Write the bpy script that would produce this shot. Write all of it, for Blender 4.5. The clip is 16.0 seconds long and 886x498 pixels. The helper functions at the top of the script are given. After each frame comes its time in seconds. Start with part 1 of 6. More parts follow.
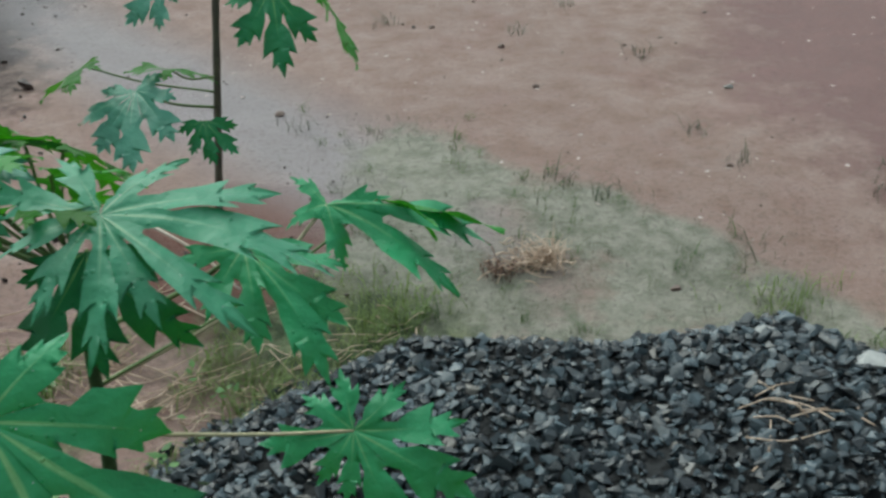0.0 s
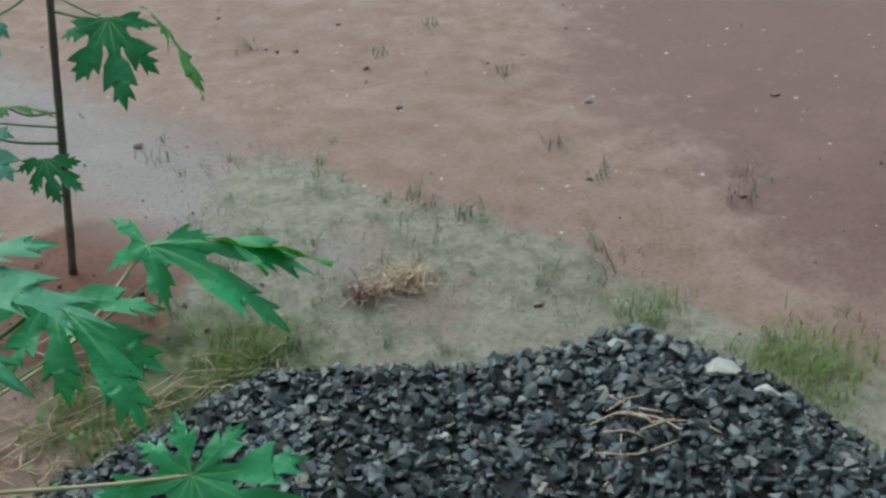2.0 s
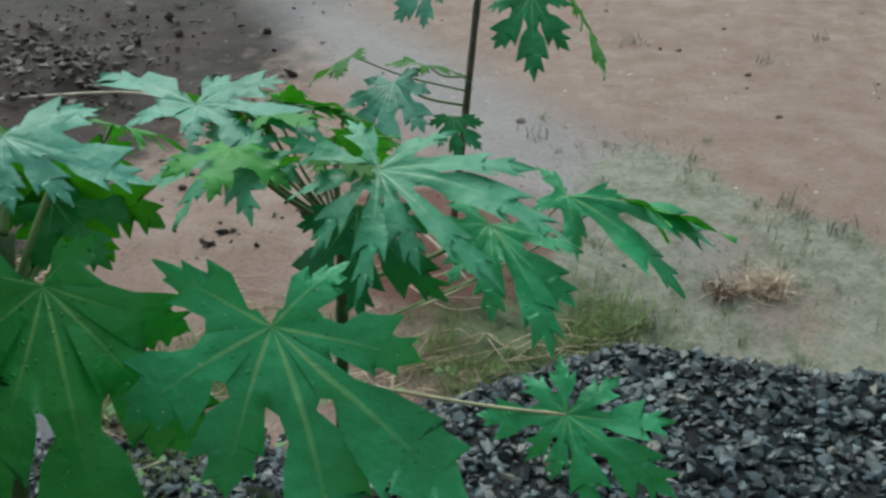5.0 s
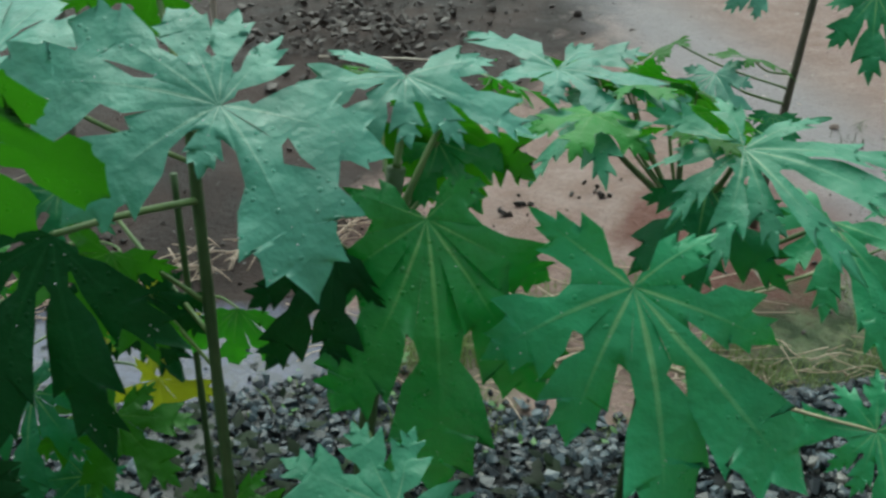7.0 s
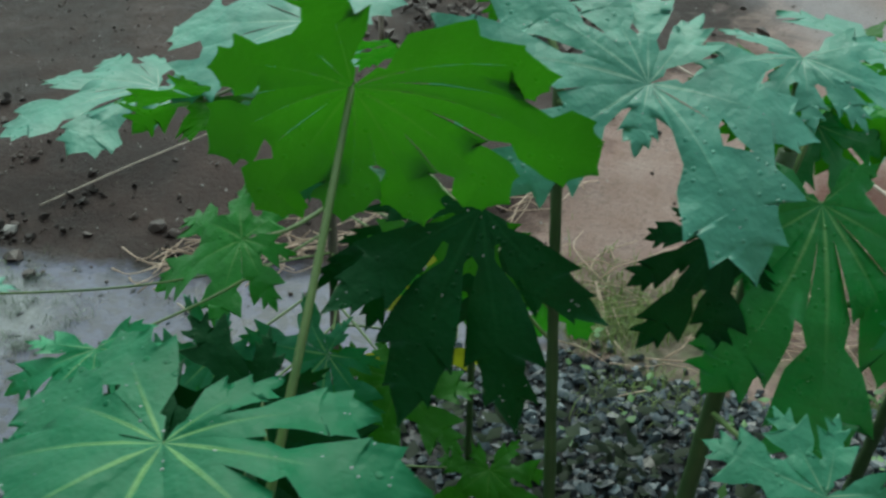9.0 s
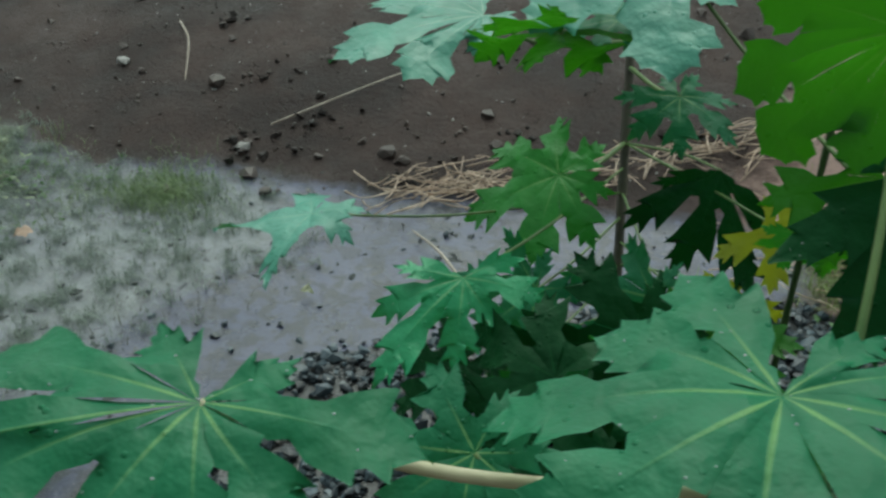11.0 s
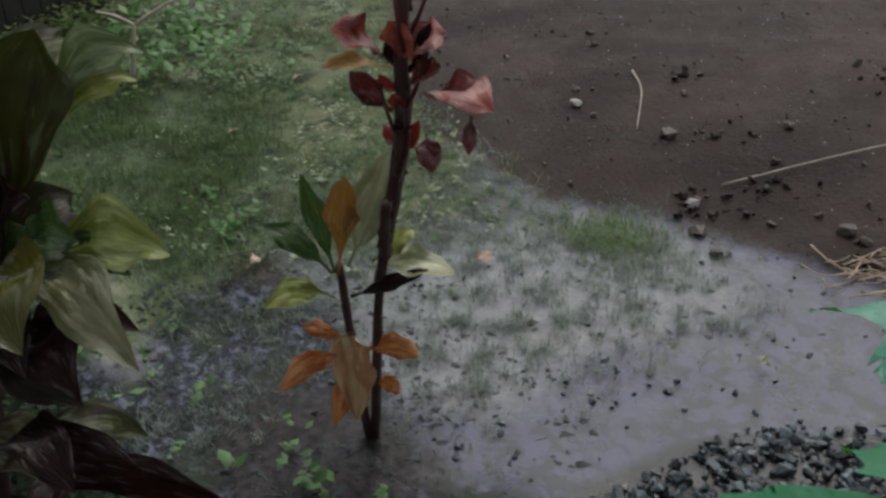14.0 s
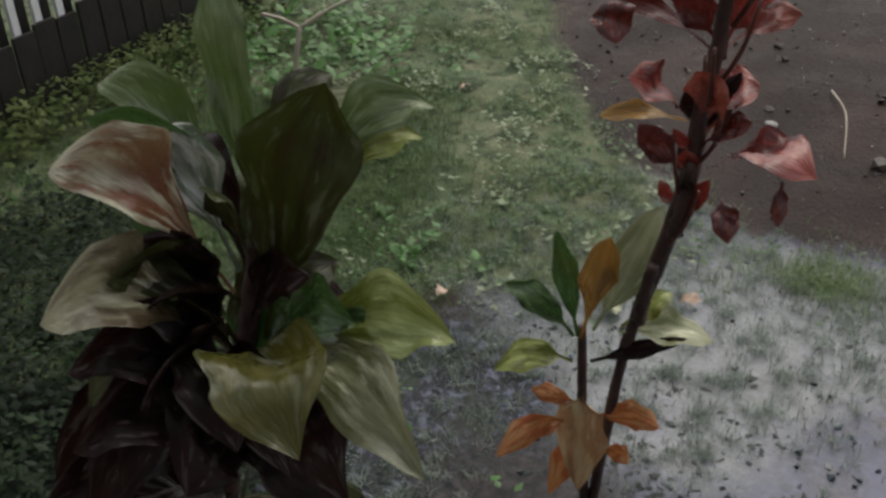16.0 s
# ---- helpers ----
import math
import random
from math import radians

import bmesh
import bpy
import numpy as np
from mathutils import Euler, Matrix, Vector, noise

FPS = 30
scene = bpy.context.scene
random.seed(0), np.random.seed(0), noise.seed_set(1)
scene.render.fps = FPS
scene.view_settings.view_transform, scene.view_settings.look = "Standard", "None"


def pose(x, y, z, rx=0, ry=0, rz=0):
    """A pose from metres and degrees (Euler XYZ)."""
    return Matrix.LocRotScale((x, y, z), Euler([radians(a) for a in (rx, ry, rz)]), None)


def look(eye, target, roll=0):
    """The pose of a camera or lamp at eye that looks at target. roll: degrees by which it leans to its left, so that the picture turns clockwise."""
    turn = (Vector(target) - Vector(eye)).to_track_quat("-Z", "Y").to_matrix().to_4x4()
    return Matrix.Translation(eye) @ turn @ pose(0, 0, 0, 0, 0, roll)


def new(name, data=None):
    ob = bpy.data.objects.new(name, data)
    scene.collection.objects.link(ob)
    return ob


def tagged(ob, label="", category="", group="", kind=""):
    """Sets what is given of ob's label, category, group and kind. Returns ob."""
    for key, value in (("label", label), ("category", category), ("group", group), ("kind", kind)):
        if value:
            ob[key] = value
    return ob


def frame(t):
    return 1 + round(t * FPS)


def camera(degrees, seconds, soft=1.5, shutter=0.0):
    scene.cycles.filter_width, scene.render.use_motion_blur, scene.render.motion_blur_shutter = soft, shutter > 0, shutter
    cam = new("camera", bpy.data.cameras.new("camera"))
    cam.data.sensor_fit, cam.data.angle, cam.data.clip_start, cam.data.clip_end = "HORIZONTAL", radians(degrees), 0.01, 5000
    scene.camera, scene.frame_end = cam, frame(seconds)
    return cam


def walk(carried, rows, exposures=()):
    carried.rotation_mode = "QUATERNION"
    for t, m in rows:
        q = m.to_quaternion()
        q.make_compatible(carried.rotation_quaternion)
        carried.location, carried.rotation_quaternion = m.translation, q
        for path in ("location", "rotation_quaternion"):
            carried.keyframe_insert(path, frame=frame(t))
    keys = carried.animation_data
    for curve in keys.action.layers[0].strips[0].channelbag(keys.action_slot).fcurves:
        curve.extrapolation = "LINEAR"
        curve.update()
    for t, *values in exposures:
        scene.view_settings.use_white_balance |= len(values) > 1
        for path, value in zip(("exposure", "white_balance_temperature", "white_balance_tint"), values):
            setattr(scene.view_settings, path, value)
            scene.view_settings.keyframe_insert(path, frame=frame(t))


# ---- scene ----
cam = camera(44.3, 16.0, 2.7, 0.3)
METRES, EYE, TILT, LEAN, TURN = 1.9, 1.72, -30.0, 1.0, 0.0
EXPOSURE = 0.15
ROWS = [
    (0.0, 0.0, 0.0, 0.0, 0.0, 0.0, -0.0),
    (0.5, 0.026, 0.009, 0.0068, -1.84, 0.29, 0.79),
    (1.0, 0.0425, 0.0133, 0.0085, -3.13, 0.24, 1.94),
    (1.5, 0.0535, 0.0136, 0.0108, -4.47, 0.43, 2.71),
    (2.0, 0.06, 0.0081, 0.0103, -5.26, 0.77, 2.88),
    (2.5, 0.0582, -0.0018, 0.0028, -4.35, 0.78, 2.4),
    (3.0, 0.0531, -0.0167, -0.0077, -2.84, 0.99, 1.25),
    (3.5, 0.0377, -0.0299, -0.0151, 0.6, 1.06, -0.54),
    (4.0, 0.0171, -0.043, -0.0219, 4.68, 1.08, -3.01),
    (6.5, -0.0412, -0.0702, -0.0468, 21.34, -1.92, -11.94),
    (7.0, -0.0575, -0.0852, -0.0547, 25.13, -2.68, -14.08),
    (7.5, -0.0729, -0.0969, -0.0616, 27.59, -3.33, -15.56),
    (8.0, -0.1113, -0.1186, -0.0674, 29.64, -3.32, -15.97),
    (8.5, -0.162, -0.142, -0.081, 30.3, -4.58, -15.96),
    (9.0, -0.2013, -0.1592, -0.0933, 29.55, -5.47, -16.15),
    (9.5, -0.2374, -0.1772, -0.1071, 30.36, -6.76, -16.46),
    (10.0, -0.2669, -0.1984, -0.1192, 33.26, -8.69, -17.51),
    (12.5, -0.3773, -0.3121, -0.1698, 45.79, -12.84, -21.13),
    (13.0, -0.3869, -0.3376, -0.1782, 49.93, -13.31, -22.84),
    (13.5, -0.4098, -0.3611, -0.1873, 55.31, -15.67, -23.46),
    (14.0, -0.4633, -0.3746, -0.1928, 56.98, -16.38, -23.93),
    (14.5, -0.5346, -0.3886, -0.196, 58.41, -17.4, -24.06),
    (15.0, -0.5777, -0.3972, -0.2054, 60.07, -18.89, -24.53),
    (15.5, -0.6127, -0.4142, -0.2117, 63.04, -19.96, -25.7),
    (16.0, -0.6682, -0.4438, -0.2299, 62.56, -19.47, -24.68),
]
# extra poses at the edges of the stretches
EDGES = [
    (4.2, look((0.023, -0.105, 1.728), (-0.214, 1.633, 0.767), -0.7)),
    (6.3, look((-0.075, -0.137, 1.713), (-0.752, 1.474, 0.740), -1.0)),
    (10.2, look((-0.537, -0.450, 1.716), (-1.578, 0.860, 0.621), -0.9)),
]
PATH = [(t, pose(0, 0, EYE, TILT, LEAN, TURN) @ pose(METRES * x, METRES * y, METRES * z, 90 + pitch, roll, yaw)) for t, x, y, z, yaw, pitch, roll in ROWS]
walk(cam, sorted(PATH + EDGES, key=lambda row: row[0]), [(0, EXPOSURE + 0.12, 6250, -5), (4.2, EXPOSURE + 0.11, 6250, -8), (7.0, EXPOSURE + 0.18, 6250, -11), (8.5, EXPOSURE + 0.09, 6225, -12.5), (10.0, EXPOSURE - 0.03, 6200, -14), (12.5, EXPOSURE - 0.19, 6600, -2), (13.5, EXPOSURE - 0.33, 6700, 5), (14.5, EXPOSURE - 0.24, 6750, 8), (16.0, EXPOSURE - 0.1, 6900, 9)])

# ---- world and light: heavy overcast, rain, late in the day ----
world = bpy.data.worlds.new("overcast_sky")
scene.world = world
world.use_nodes = True
wn, wl = world.node_tree.nodes, world.node_tree.links
sky = wn.new("ShaderNodeTexSky")
sky.sky_type, sky.sun_disc = "NISHITA", False
sky.sun_elevation, sky.sun_rotation = radians(60), radians(-37)
sky.dust_density, sky.ozone_density = 4.0, 1.5
pale = wn.new("ShaderNodeHueSaturation")
pale.inputs["Saturation"].default_value = 0.35
wl.new(sky.outputs[0], pale.inputs["Color"])
wl.new(pale.outputs[0], wn["Background"].inputs["Color"])
wn["Background"].inputs["Strength"].default_value = 0.17
sun = new("sun", bpy.data.lights.new("sun", "SUN"))
sun.data.energy, sun.data.angle, sun.data.color = 0.6, radians(80), (1.0, 0.98, 0.95)
sun.matrix_world = look((-2.0, 2.7, 6.0), (0, 0, 0))


# ---- materials ----
class Mat:
    """A node material with short calls for its nodes."""

    def __init__(self, name):
        self.m = bpy.data.materials.new(name)
        self.m.use_nodes = True
        self.n, self.l = self.m.node_tree.nodes, self.m.node_tree.links
        self.b = self.n["Principled BSDF"]

    def link(self, a, b):
        self.l.new(a, b)

    def put(self, key, value):
        socket = self.b.inputs[key]
        if isinstance(value, (int, float, tuple)):
            socket.default_value = value
        else:
            self.l.new(value, socket)

    def coords(self):
        return self.n.new("ShaderNodeNewGeometry").outputs["Position"]

    def noise(self, scale, detail=4.0, rough=0.55, vec=None):
        k = self.n.new("ShaderNodeTexNoise")
        k.inputs["Scale"].default_value, k.inputs["Detail"].default_value, k.inputs["Roughness"].default_value = scale, detail, rough
        self.link(vec or self.coords(), k.inputs["Vector"])
        return k.outputs["Fac"]

    def voronoi(self, scale, vec=None, out="Distance"):
        k = self.n.new("ShaderNodeTexVoronoi")
        k.inputs["Scale"].default_value = scale
        self.link(vec or self.coords(), k.inputs["Vector"])
        return k.outputs[out]

    def ramp(self, fac, *stops):
        k = self.n.new("ShaderNodeValToRGB")
        e = k.color_ramp.elements
        while len(e) < len(stops):
            e.new(0.5)
        for item, (p, c) in zip(e, stops):
            item.position = p
            item.color = (*c, 1) if isinstance(c, tuple) else (c, c, c, 1)
        self.link(fac, k.inputs["Fac"])
        return k.outputs["Color"]

    def mix(self, fac, a, b):
        k = self.n.new("ShaderNodeMix")
        k.data_type = "RGBA"
        for value, socket in ((fac, k.inputs[0]), (a, k.inputs[6]), (b, k.inputs[7])):
            if isinstance(value, (int, float)):
                socket.default_value = value
            elif isinstance(value, tuple):
                socket.default_value = (*value, 1)
            else:
                self.link(value, socket)
        return k.outputs[2]

    def math(self, op, a, b=0.0):
        k = self.n.new("ShaderNodeMath")
        k.operation = op
        for value, socket in ((a, k.inputs[0]), (b, k.inputs[1])):
            if isinstance(value, (int, float)):
                socket.default_value = value
            else:
                self.link(value, socket)
        return k.outputs[0]

    def attr(self, name):
        k = self.n.new("ShaderNodeAttribute")
        k.attribute_name = name
        return k.outputs["Fac"]

    def rand(self):
        return self.n.new("ShaderNodeObjectInfo").outputs["Random"]

    def island(self):
        return self.n.new("ShaderNodeNewGeometry").outputs["Random Per Island"]

    def bump(self, height, strength=0.5, distance=0.01):
        k = self.n.new("ShaderNodeBump")
        k.inputs["Strength"].default_value, k.inputs["Distance"].default_value = strength, distance
        self.link(height, k.inputs["Height"])
        self.link(k.outputs[0], self.b.inputs["Normal"])

    def thin(self, color, amount):
        """Lets light through a thin blade."""
        t = self.n.new("ShaderNodeBsdfTranslucent")
        if isinstance(color, tuple):
            t.inputs["Color"].default_value = (*color, 1)
        else:
            self.link(color, t.inputs["Color"])
        k = self.n.new("ShaderNodeMixShader")
        k.inputs[0].default_value = amount
        self.link(self.b.outputs[0], k.inputs[1])
        self.link(t.outputs[0], k.inputs[2])
        self.link(k.outputs[0], self.n["Material Output"].inputs["Surface"])


def ground_material():
    """Wet earth: pink mud, dark soil, red earth and mossy grass ground, shiny where water stands."""
    m = Mat("wet_earth")
    big, mid, fine = m.noise(1.1, 5), m.noise(7, 6, 0.65), m.noise(60, 5, 0.7)
    mud = m.mix(m.ramp(big, (0.3, 0.0), (0.7, 1.0)), (0.24, 0.172, 0.15), (0.32, 0.234, 0.207))
    mud = m.mix(m.ramp(mid, (0.35, 0.0), (0.7, 1.0)), mud, (0.22, 0.145, 0.12))
    mud = m.mix(m.ramp(m.noise(3.4, 4, 0.6), (0.52, 0.0), (0.68, 0.4)), mud, (0.25, 0.16, 0.145))
    soil = m.mix(m.ramp(mid, (0.3, 0.0), (0.75, 1.0)), (0.018, 0.013, 0.012), (0.042, 0.03, 0.027))
    soil = m.mix(m.ramp(m.noise(2.3, 4), (0.42, 0.0), (0.62, 0.8)), soil, (0.06, 0.041, 0.036))
    red = m.mix(m.ramp(fine, (0.3, 0.0), (0.7, 1.0)), (0.1, 0.043, 0.032), (0.2, 0.105, 0.085))
    moss = m.mix(m.ramp(mid, (0.35, 0.0), (0.65, 1.0)), (0.065, 0.105, 0.045), (0.18, 0.19, 0.115))
    moss = m.mix(m.ramp(m.noise(13, 2, 0.5), (0.46, 0.0), (0.6, 0.85)), moss, (0.025, 0.045, 0.018))
    # puddle silt, its blue tint standing in for the reflected sky
    silt = m.mix(m.ramp(mid, (0.35, 0.0), (0.65, 1.0)), (0.036, 0.042, 0.074), (0.076, 0.084, 0.145))
    silt = m.mix(m.math("MULTIPLY", m.ramp(m.noise(17, 3, 0.6), (0.485, 0.0), (0.56, 0.7)), m.ramp(m.noise(1.6, 2), (0.4, 1.0), (0.56, 0.6))), silt, (0.014, 0.017, 0.016))
    tuss = m.mix(m.ramp(m.noise(24, 4, 0.65), (0.4, 0.0), (0.6, 1.0)), (0.094, 0.105, 0.112), (0.172, 0.19, 0.197))
    tuss = m.mix(m.ramp(m.noise(5, 3), (0.42, 0.0), (0.62, 0.8)), tuss, m.mix(m.ramp(m.noise(33, 3), (0.42, 0.0), (0.58, 1.0)), (0.112, 0.118, 0.14), (0.18, 0.19, 0.22)))
    # dark silt; the pale blue spots are wet glints put into the colour
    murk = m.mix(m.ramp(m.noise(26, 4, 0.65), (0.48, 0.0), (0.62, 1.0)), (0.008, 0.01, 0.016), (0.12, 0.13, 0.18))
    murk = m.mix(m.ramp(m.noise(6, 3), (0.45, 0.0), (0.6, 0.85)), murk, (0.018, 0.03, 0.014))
    blur = m.math("MULTIPLY", m.math("SUBTRACT", mid, 0.5), 0.9)

    def edge(name):
        return m.ramp(m.math("ADD", m.attr(name), blur), (0.35, 0.0), (0.65, 1.0))

    mud = m.mix(edge("ruddy"), mud, m.mix(m.ramp(mid, (0.35, 0.0), (0.7, 1.0)), (0.165, 0.1, 0.094), (0.225, 0.143, 0.136)))
    c = m.mix(edge("dark"), mud, soil)
    c = m.mix(edge("red"), c, red)
    c = m.mix(edge("wet"), c, silt)
    c = m.mix(m.ramp(m.math("ADD", m.attr("tussock"), m.math("MULTIPLY", blur, 1.3)), (0.3, 0.0), (0.7, 0.95)), c, tuss)
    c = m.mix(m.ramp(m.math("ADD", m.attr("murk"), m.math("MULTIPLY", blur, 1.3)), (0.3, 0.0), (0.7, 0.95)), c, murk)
    # shade behind the broad ti plant, painted as blackened ground
    c = m.mix(m.ramp(m.math("ADD", m.attr("ti_shade"), blur), (0.3, 0.0), (0.7, 0.9)), c, m.mix(m.ramp(m.noise(22, 3), (0.4, 0.0), (0.62, 1.0)), (0.006, 0.009, 0.006), (0.026, 0.038, 0.026)))
    c = m.mix(m.ramp(m.math("ADD", m.attr("litter"), m.math("MULTIPLY", blur, 1.2)), (0.3, 0.0), (0.7, 0.9)), c, m.mix(m.ramp(m.noise(30, 3), (0.4, 0.0), (0.62, 1.0)), (0.007, 0.0055, 0.006), (0.04, 0.033, 0.036)))
    # sky reflected on wet mud and pool, painted as a pale lilac tone
    c = m.mix(m.ramp(m.math("ADD", m.attr("sky_sheen"), m.math("MULTIPLY", blur, 0.6)), (0.15, 0.0), (0.85, 0.85)), c, (0.27, 0.25, 0.262))
    c = m.mix(edge("thin"), c, m.mix(m.ramp(m.noise(16, 5, 0.7), (0.4, 0.0), (0.65, 1.0)), (0.27, 0.26, 0.22), (0.16, 0.165, 0.125)))
    moss = m.mix(m.ramp(m.math("ADD", m.attr("lush"), blur), (0.3, 0.0), (0.7, 0.85)), moss, m.mix(m.ramp(m.noise(20, 4, 0.6), (0.4, 0.0), (0.6, 1.0)), (0.03, 0.05, 0.024), (0.09, 0.125, 0.065)))
    c = m.mix(edge("moss"), c, moss)
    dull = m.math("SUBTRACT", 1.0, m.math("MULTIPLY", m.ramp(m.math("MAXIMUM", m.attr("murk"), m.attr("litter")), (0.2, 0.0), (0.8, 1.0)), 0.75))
    c = m.mix(m.math("MULTIPLY", m.math("MULTIPLY", m.ramp(fine, (0.5, 0.0), (0.72, 1.0)), 0.45), dull), c, (0.05, 0.04, 0.035))
    c = m.mix(m.ramp(m.attr("grit"), (0.4, 0.0), (0.6, 1.0)), c, m.mix(m.voronoi(45, out="Color"), (0.007, 0.008, 0.009), (0.032, 0.034, 0.036)))
    m.put("Base Color", c)
    wet = m.ramp(m.math("ADD", m.attr("wet"), m.math("MULTIPLY", blur, 0.7)), (0.3, 0.0), (0.75, 1.0))
    rough = m.mix(wet, m.ramp(mid, (0.3, 0.45), (0.7, 0.75)), m.ramp(mid, (0.3, 0.2), (0.7, 0.42)))
    m.put("Roughness", rough)
    h = m.math("ADD", m.math("MULTIPLY", mid, 0.7), m.math("MULTIPLY", fine, 0.5))
    h = m.math("MULTIPLY", h, m.math("SUBTRACT", 1.25, wet))
    m.bump(h, 0.6, 0.03)
    m.put("Specular IOR Level", m.math("MULTIPLY", m.mix(wet, (0.14, 0.14, 0.14), (0.5, 0.5, 0.5)), dull))
    return m.m


def stone_material(name, low, high, per_island):
    m = Mat(name)
    r = m.island() if per_island else m.rand()
    c = m.mix(m.ramp(r, (0.1, 0.0), (0.55, 0.32), (1.0, 1.0)), low, high)
    c = m.mix(m.ramp(r, (0.975, 0.0), (0.99, 1.0)), c, (0.2, 0.19, 0.175))
    c = m.mix(m.math("MULTIPLY", m.noise(55, 4), 0.5), c, (0.03, 0.03, 0.032))
    m.put("Base Color", c)
    m.put("Roughness", m.ramp(m.noise(25, 3), (0.35, 0.16), (0.7, 0.42)))
    m.bump(m.noise(120, 4), 0.35, 0.004)
    return m.m


def leaf_material(name, top, pale, vein, through_color, amount, rough=0.38, gloss=0.33):
    """A waxy leaf: pale ribs, mottled blade, light coming through."""
    m = Mat(name)
    c = m.mix(m.rand(), top, pale)
    c = m.mix(m.ramp(m.noise(14, 4), (0.35, 0.0), (0.75, 0.6)), c, tuple(0.55 * v for v in top))
    c = m.mix(m.math("MULTIPLY", m.ramp(m.noise(90, 3), (0.55, 0.0), (0.75, 1.0)), 0.25), c, pale)
    c = m.mix(m.ramp(m.attr("rib"), (0.15, 0.0), (0.85, 0.95)), c, vein)
    m.put("Base Color", c)
    drop = m.math("MULTIPLY", m.ramp(m.voronoi(75), (0.12, 1.0), (0.2, 0.0)), m.ramp(m.noise(9, 2), (0.5, 0.0), (0.56, 1.0)))
    m.put("Specular IOR Level", gloss)
    m.put("Roughness", m.mix(drop, m.ramp(m.noise(35, 4), (0.3, rough - 0.1), (0.7, rough + 0.12)), (0.03, 0.03, 0.03)))
    h = m.math("SUBTRACT", m.math("ADD", m.noise(40, 3), m.math("MULTIPLY", m.noise(16, 2), 1.6)), m.math("MULTIPLY", m.attr("rib"), 0.12))
    m.bump(m.math("ADD", h, m.math("MULTIPLY", drop, 0.7)), 0.5, 0.009)
    glow = m.mix(m.ramp(m.noise(6, 3), (0.35, 0.0), (0.7, 1.0)), through_color, tuple(0.55 * v for v in through_color))
    m.thin(m.mix(m.ramp(m.attr("rib"), (0.2, 0.0), (0.9, 0.6)), glow, tuple(0.6 * v for v in through_color)), amount)
    return m.m


def plain_material(name, low, high, scale, rough=0.6, bump=0.4, by_piece=False, thin=0.0):
    m = Mat(name)
    c = m.mix(m.ramp(m.noise(scale, 5), (0.3, 0.0), (0.7, 1.0)), low, high)
    if by_piece:
        c = m.mix(m.math("MULTIPLY", m.island(), 0.6), c, tuple(0.5 * v for v in low))
    m.put("Base Color", c)
    m.put("Roughness", rough)
    m.bump(m.noise(scale * 3, 4), bump, 0.004)
    if thin:
        m.thin(high, thin)
    return m.m


GROUND = ground_material()
GRAVEL = stone_material("crushed_bluestone", (0.006, 0.011, 0.015), (0.1, 0.14, 0.165), False)
GRAVEL_LOOSE = stone_material("crushed_bluestone_loose", (0.006, 0.011, 0.015), (0.1, 0.14, 0.165), True)
CLOD = plain_material("soil_clod", (0.03, 0.022, 0.018), (0.075, 0.054, 0.046), 30, 0.5, 0.6)
SILT = plain_material("dark_silt", (0.006, 0.009, 0.01), (0.055, 0.066, 0.068), 18, 0.4, 0.5, True)
CLOD_DARK = plain_material("dark_clod", (0.01, 0.008, 0.007), (0.05, 0.038, 0.034), 20, 0.4, 0.6, True)
for dull in (SILT, CLOD_DARK):
    dull.node_tree.nodes["Principled BSDF"].inputs["Specular IOR Level"].default_value = 0.15
MUD_PALE = plain_material("pale_fleck", (0.36, 0.28, 0.25), (0.55, 0.47, 0.43), 40, 0.4, 0.4, True)
MUD_CLOD = plain_material("mud_clod", (0.12, 0.085, 0.07), (0.2, 0.14, 0.12), 30, 0.5, 0.6)
WHITE_STONE = plain_material("white_stone", (0.28, 0.29, 0.29), (0.44, 0.45, 0.44), 30, 0.5)
PALE_STONE = plain_material("pale_stone", (0.17, 0.165, 0.155), (0.3, 0.29, 0.275), 30, 0.5)
LEAF = leaf_material("papaya_leaf", (0.022, 0.155, 0.07), (0.03, 0.195, 0.09), (0.2, 0.4, 0.14), (0.06, 0.34, 0.02), 0.22, 0.42, 0.26)
LEAF_FRESH = leaf_material("papaya_leaf_fresh", (0.038, 0.3, 0.125), (0.055, 0.37, 0.165), (0.22, 0.47, 0.2), (0.08, 0.42, 0.03), 0.22, 0.4, 0.5)
LEAF_MID = leaf_material("papaya_leaf_mid", (0.062, 0.3, 0.168), (0.086, 0.37, 0.215), (0.24, 0.45, 0.27), (0.07, 0.38, 0.03), 0.22, 0.42, 0.6)
# waxy leaf whose base colour is lifted and blued by the sky's sheen
LEAF_BLUE = leaf_material("papaya_leaf_waxy_sheen", (0.066, 0.275, 0.195), (0.1, 0.35, 0.255), (0.24, 0.44, 0.32), (0.07, 0.32, 0.02), 0.18, 0.42, 0.7)
LEAF_YOUNG = leaf_material("papaya_leaf_young", (0.035, 0.17, 0.012), (0.045, 0.21, 0.016), (0.12, 0.28, 0.05), (0.066, 0.29, 0.008), 0.45)
LEAF_LIME = leaf_material("papaya_leaf_lime", (0.05, 0.27, 0.045), (0.07, 0.33, 0.06), (0.2, 0.42, 0.12), (0.08, 0.4, 0.01), 0.3)
LEAF_DEEP = leaf_material("papaya_leaf_deep", (0.036, 0.28, 0.062), (0.05, 0.35, 0.085), (0.22, 0.5, 0.16), (0.05, 0.32, 0.01), 0.25, 0.34, 0.6)
# shaded copy of the papaya leaf: the undergrowth's darkness is put into the colour
LEAF_SHADED = leaf_material("papaya_leaf_shaded", (0.007, 0.05, 0.014), (0.01, 0.07, 0.02), (0.016, 0.085, 0.026), (0.02, 0.12, 0.008), 0.12, 0.42, 0.14)
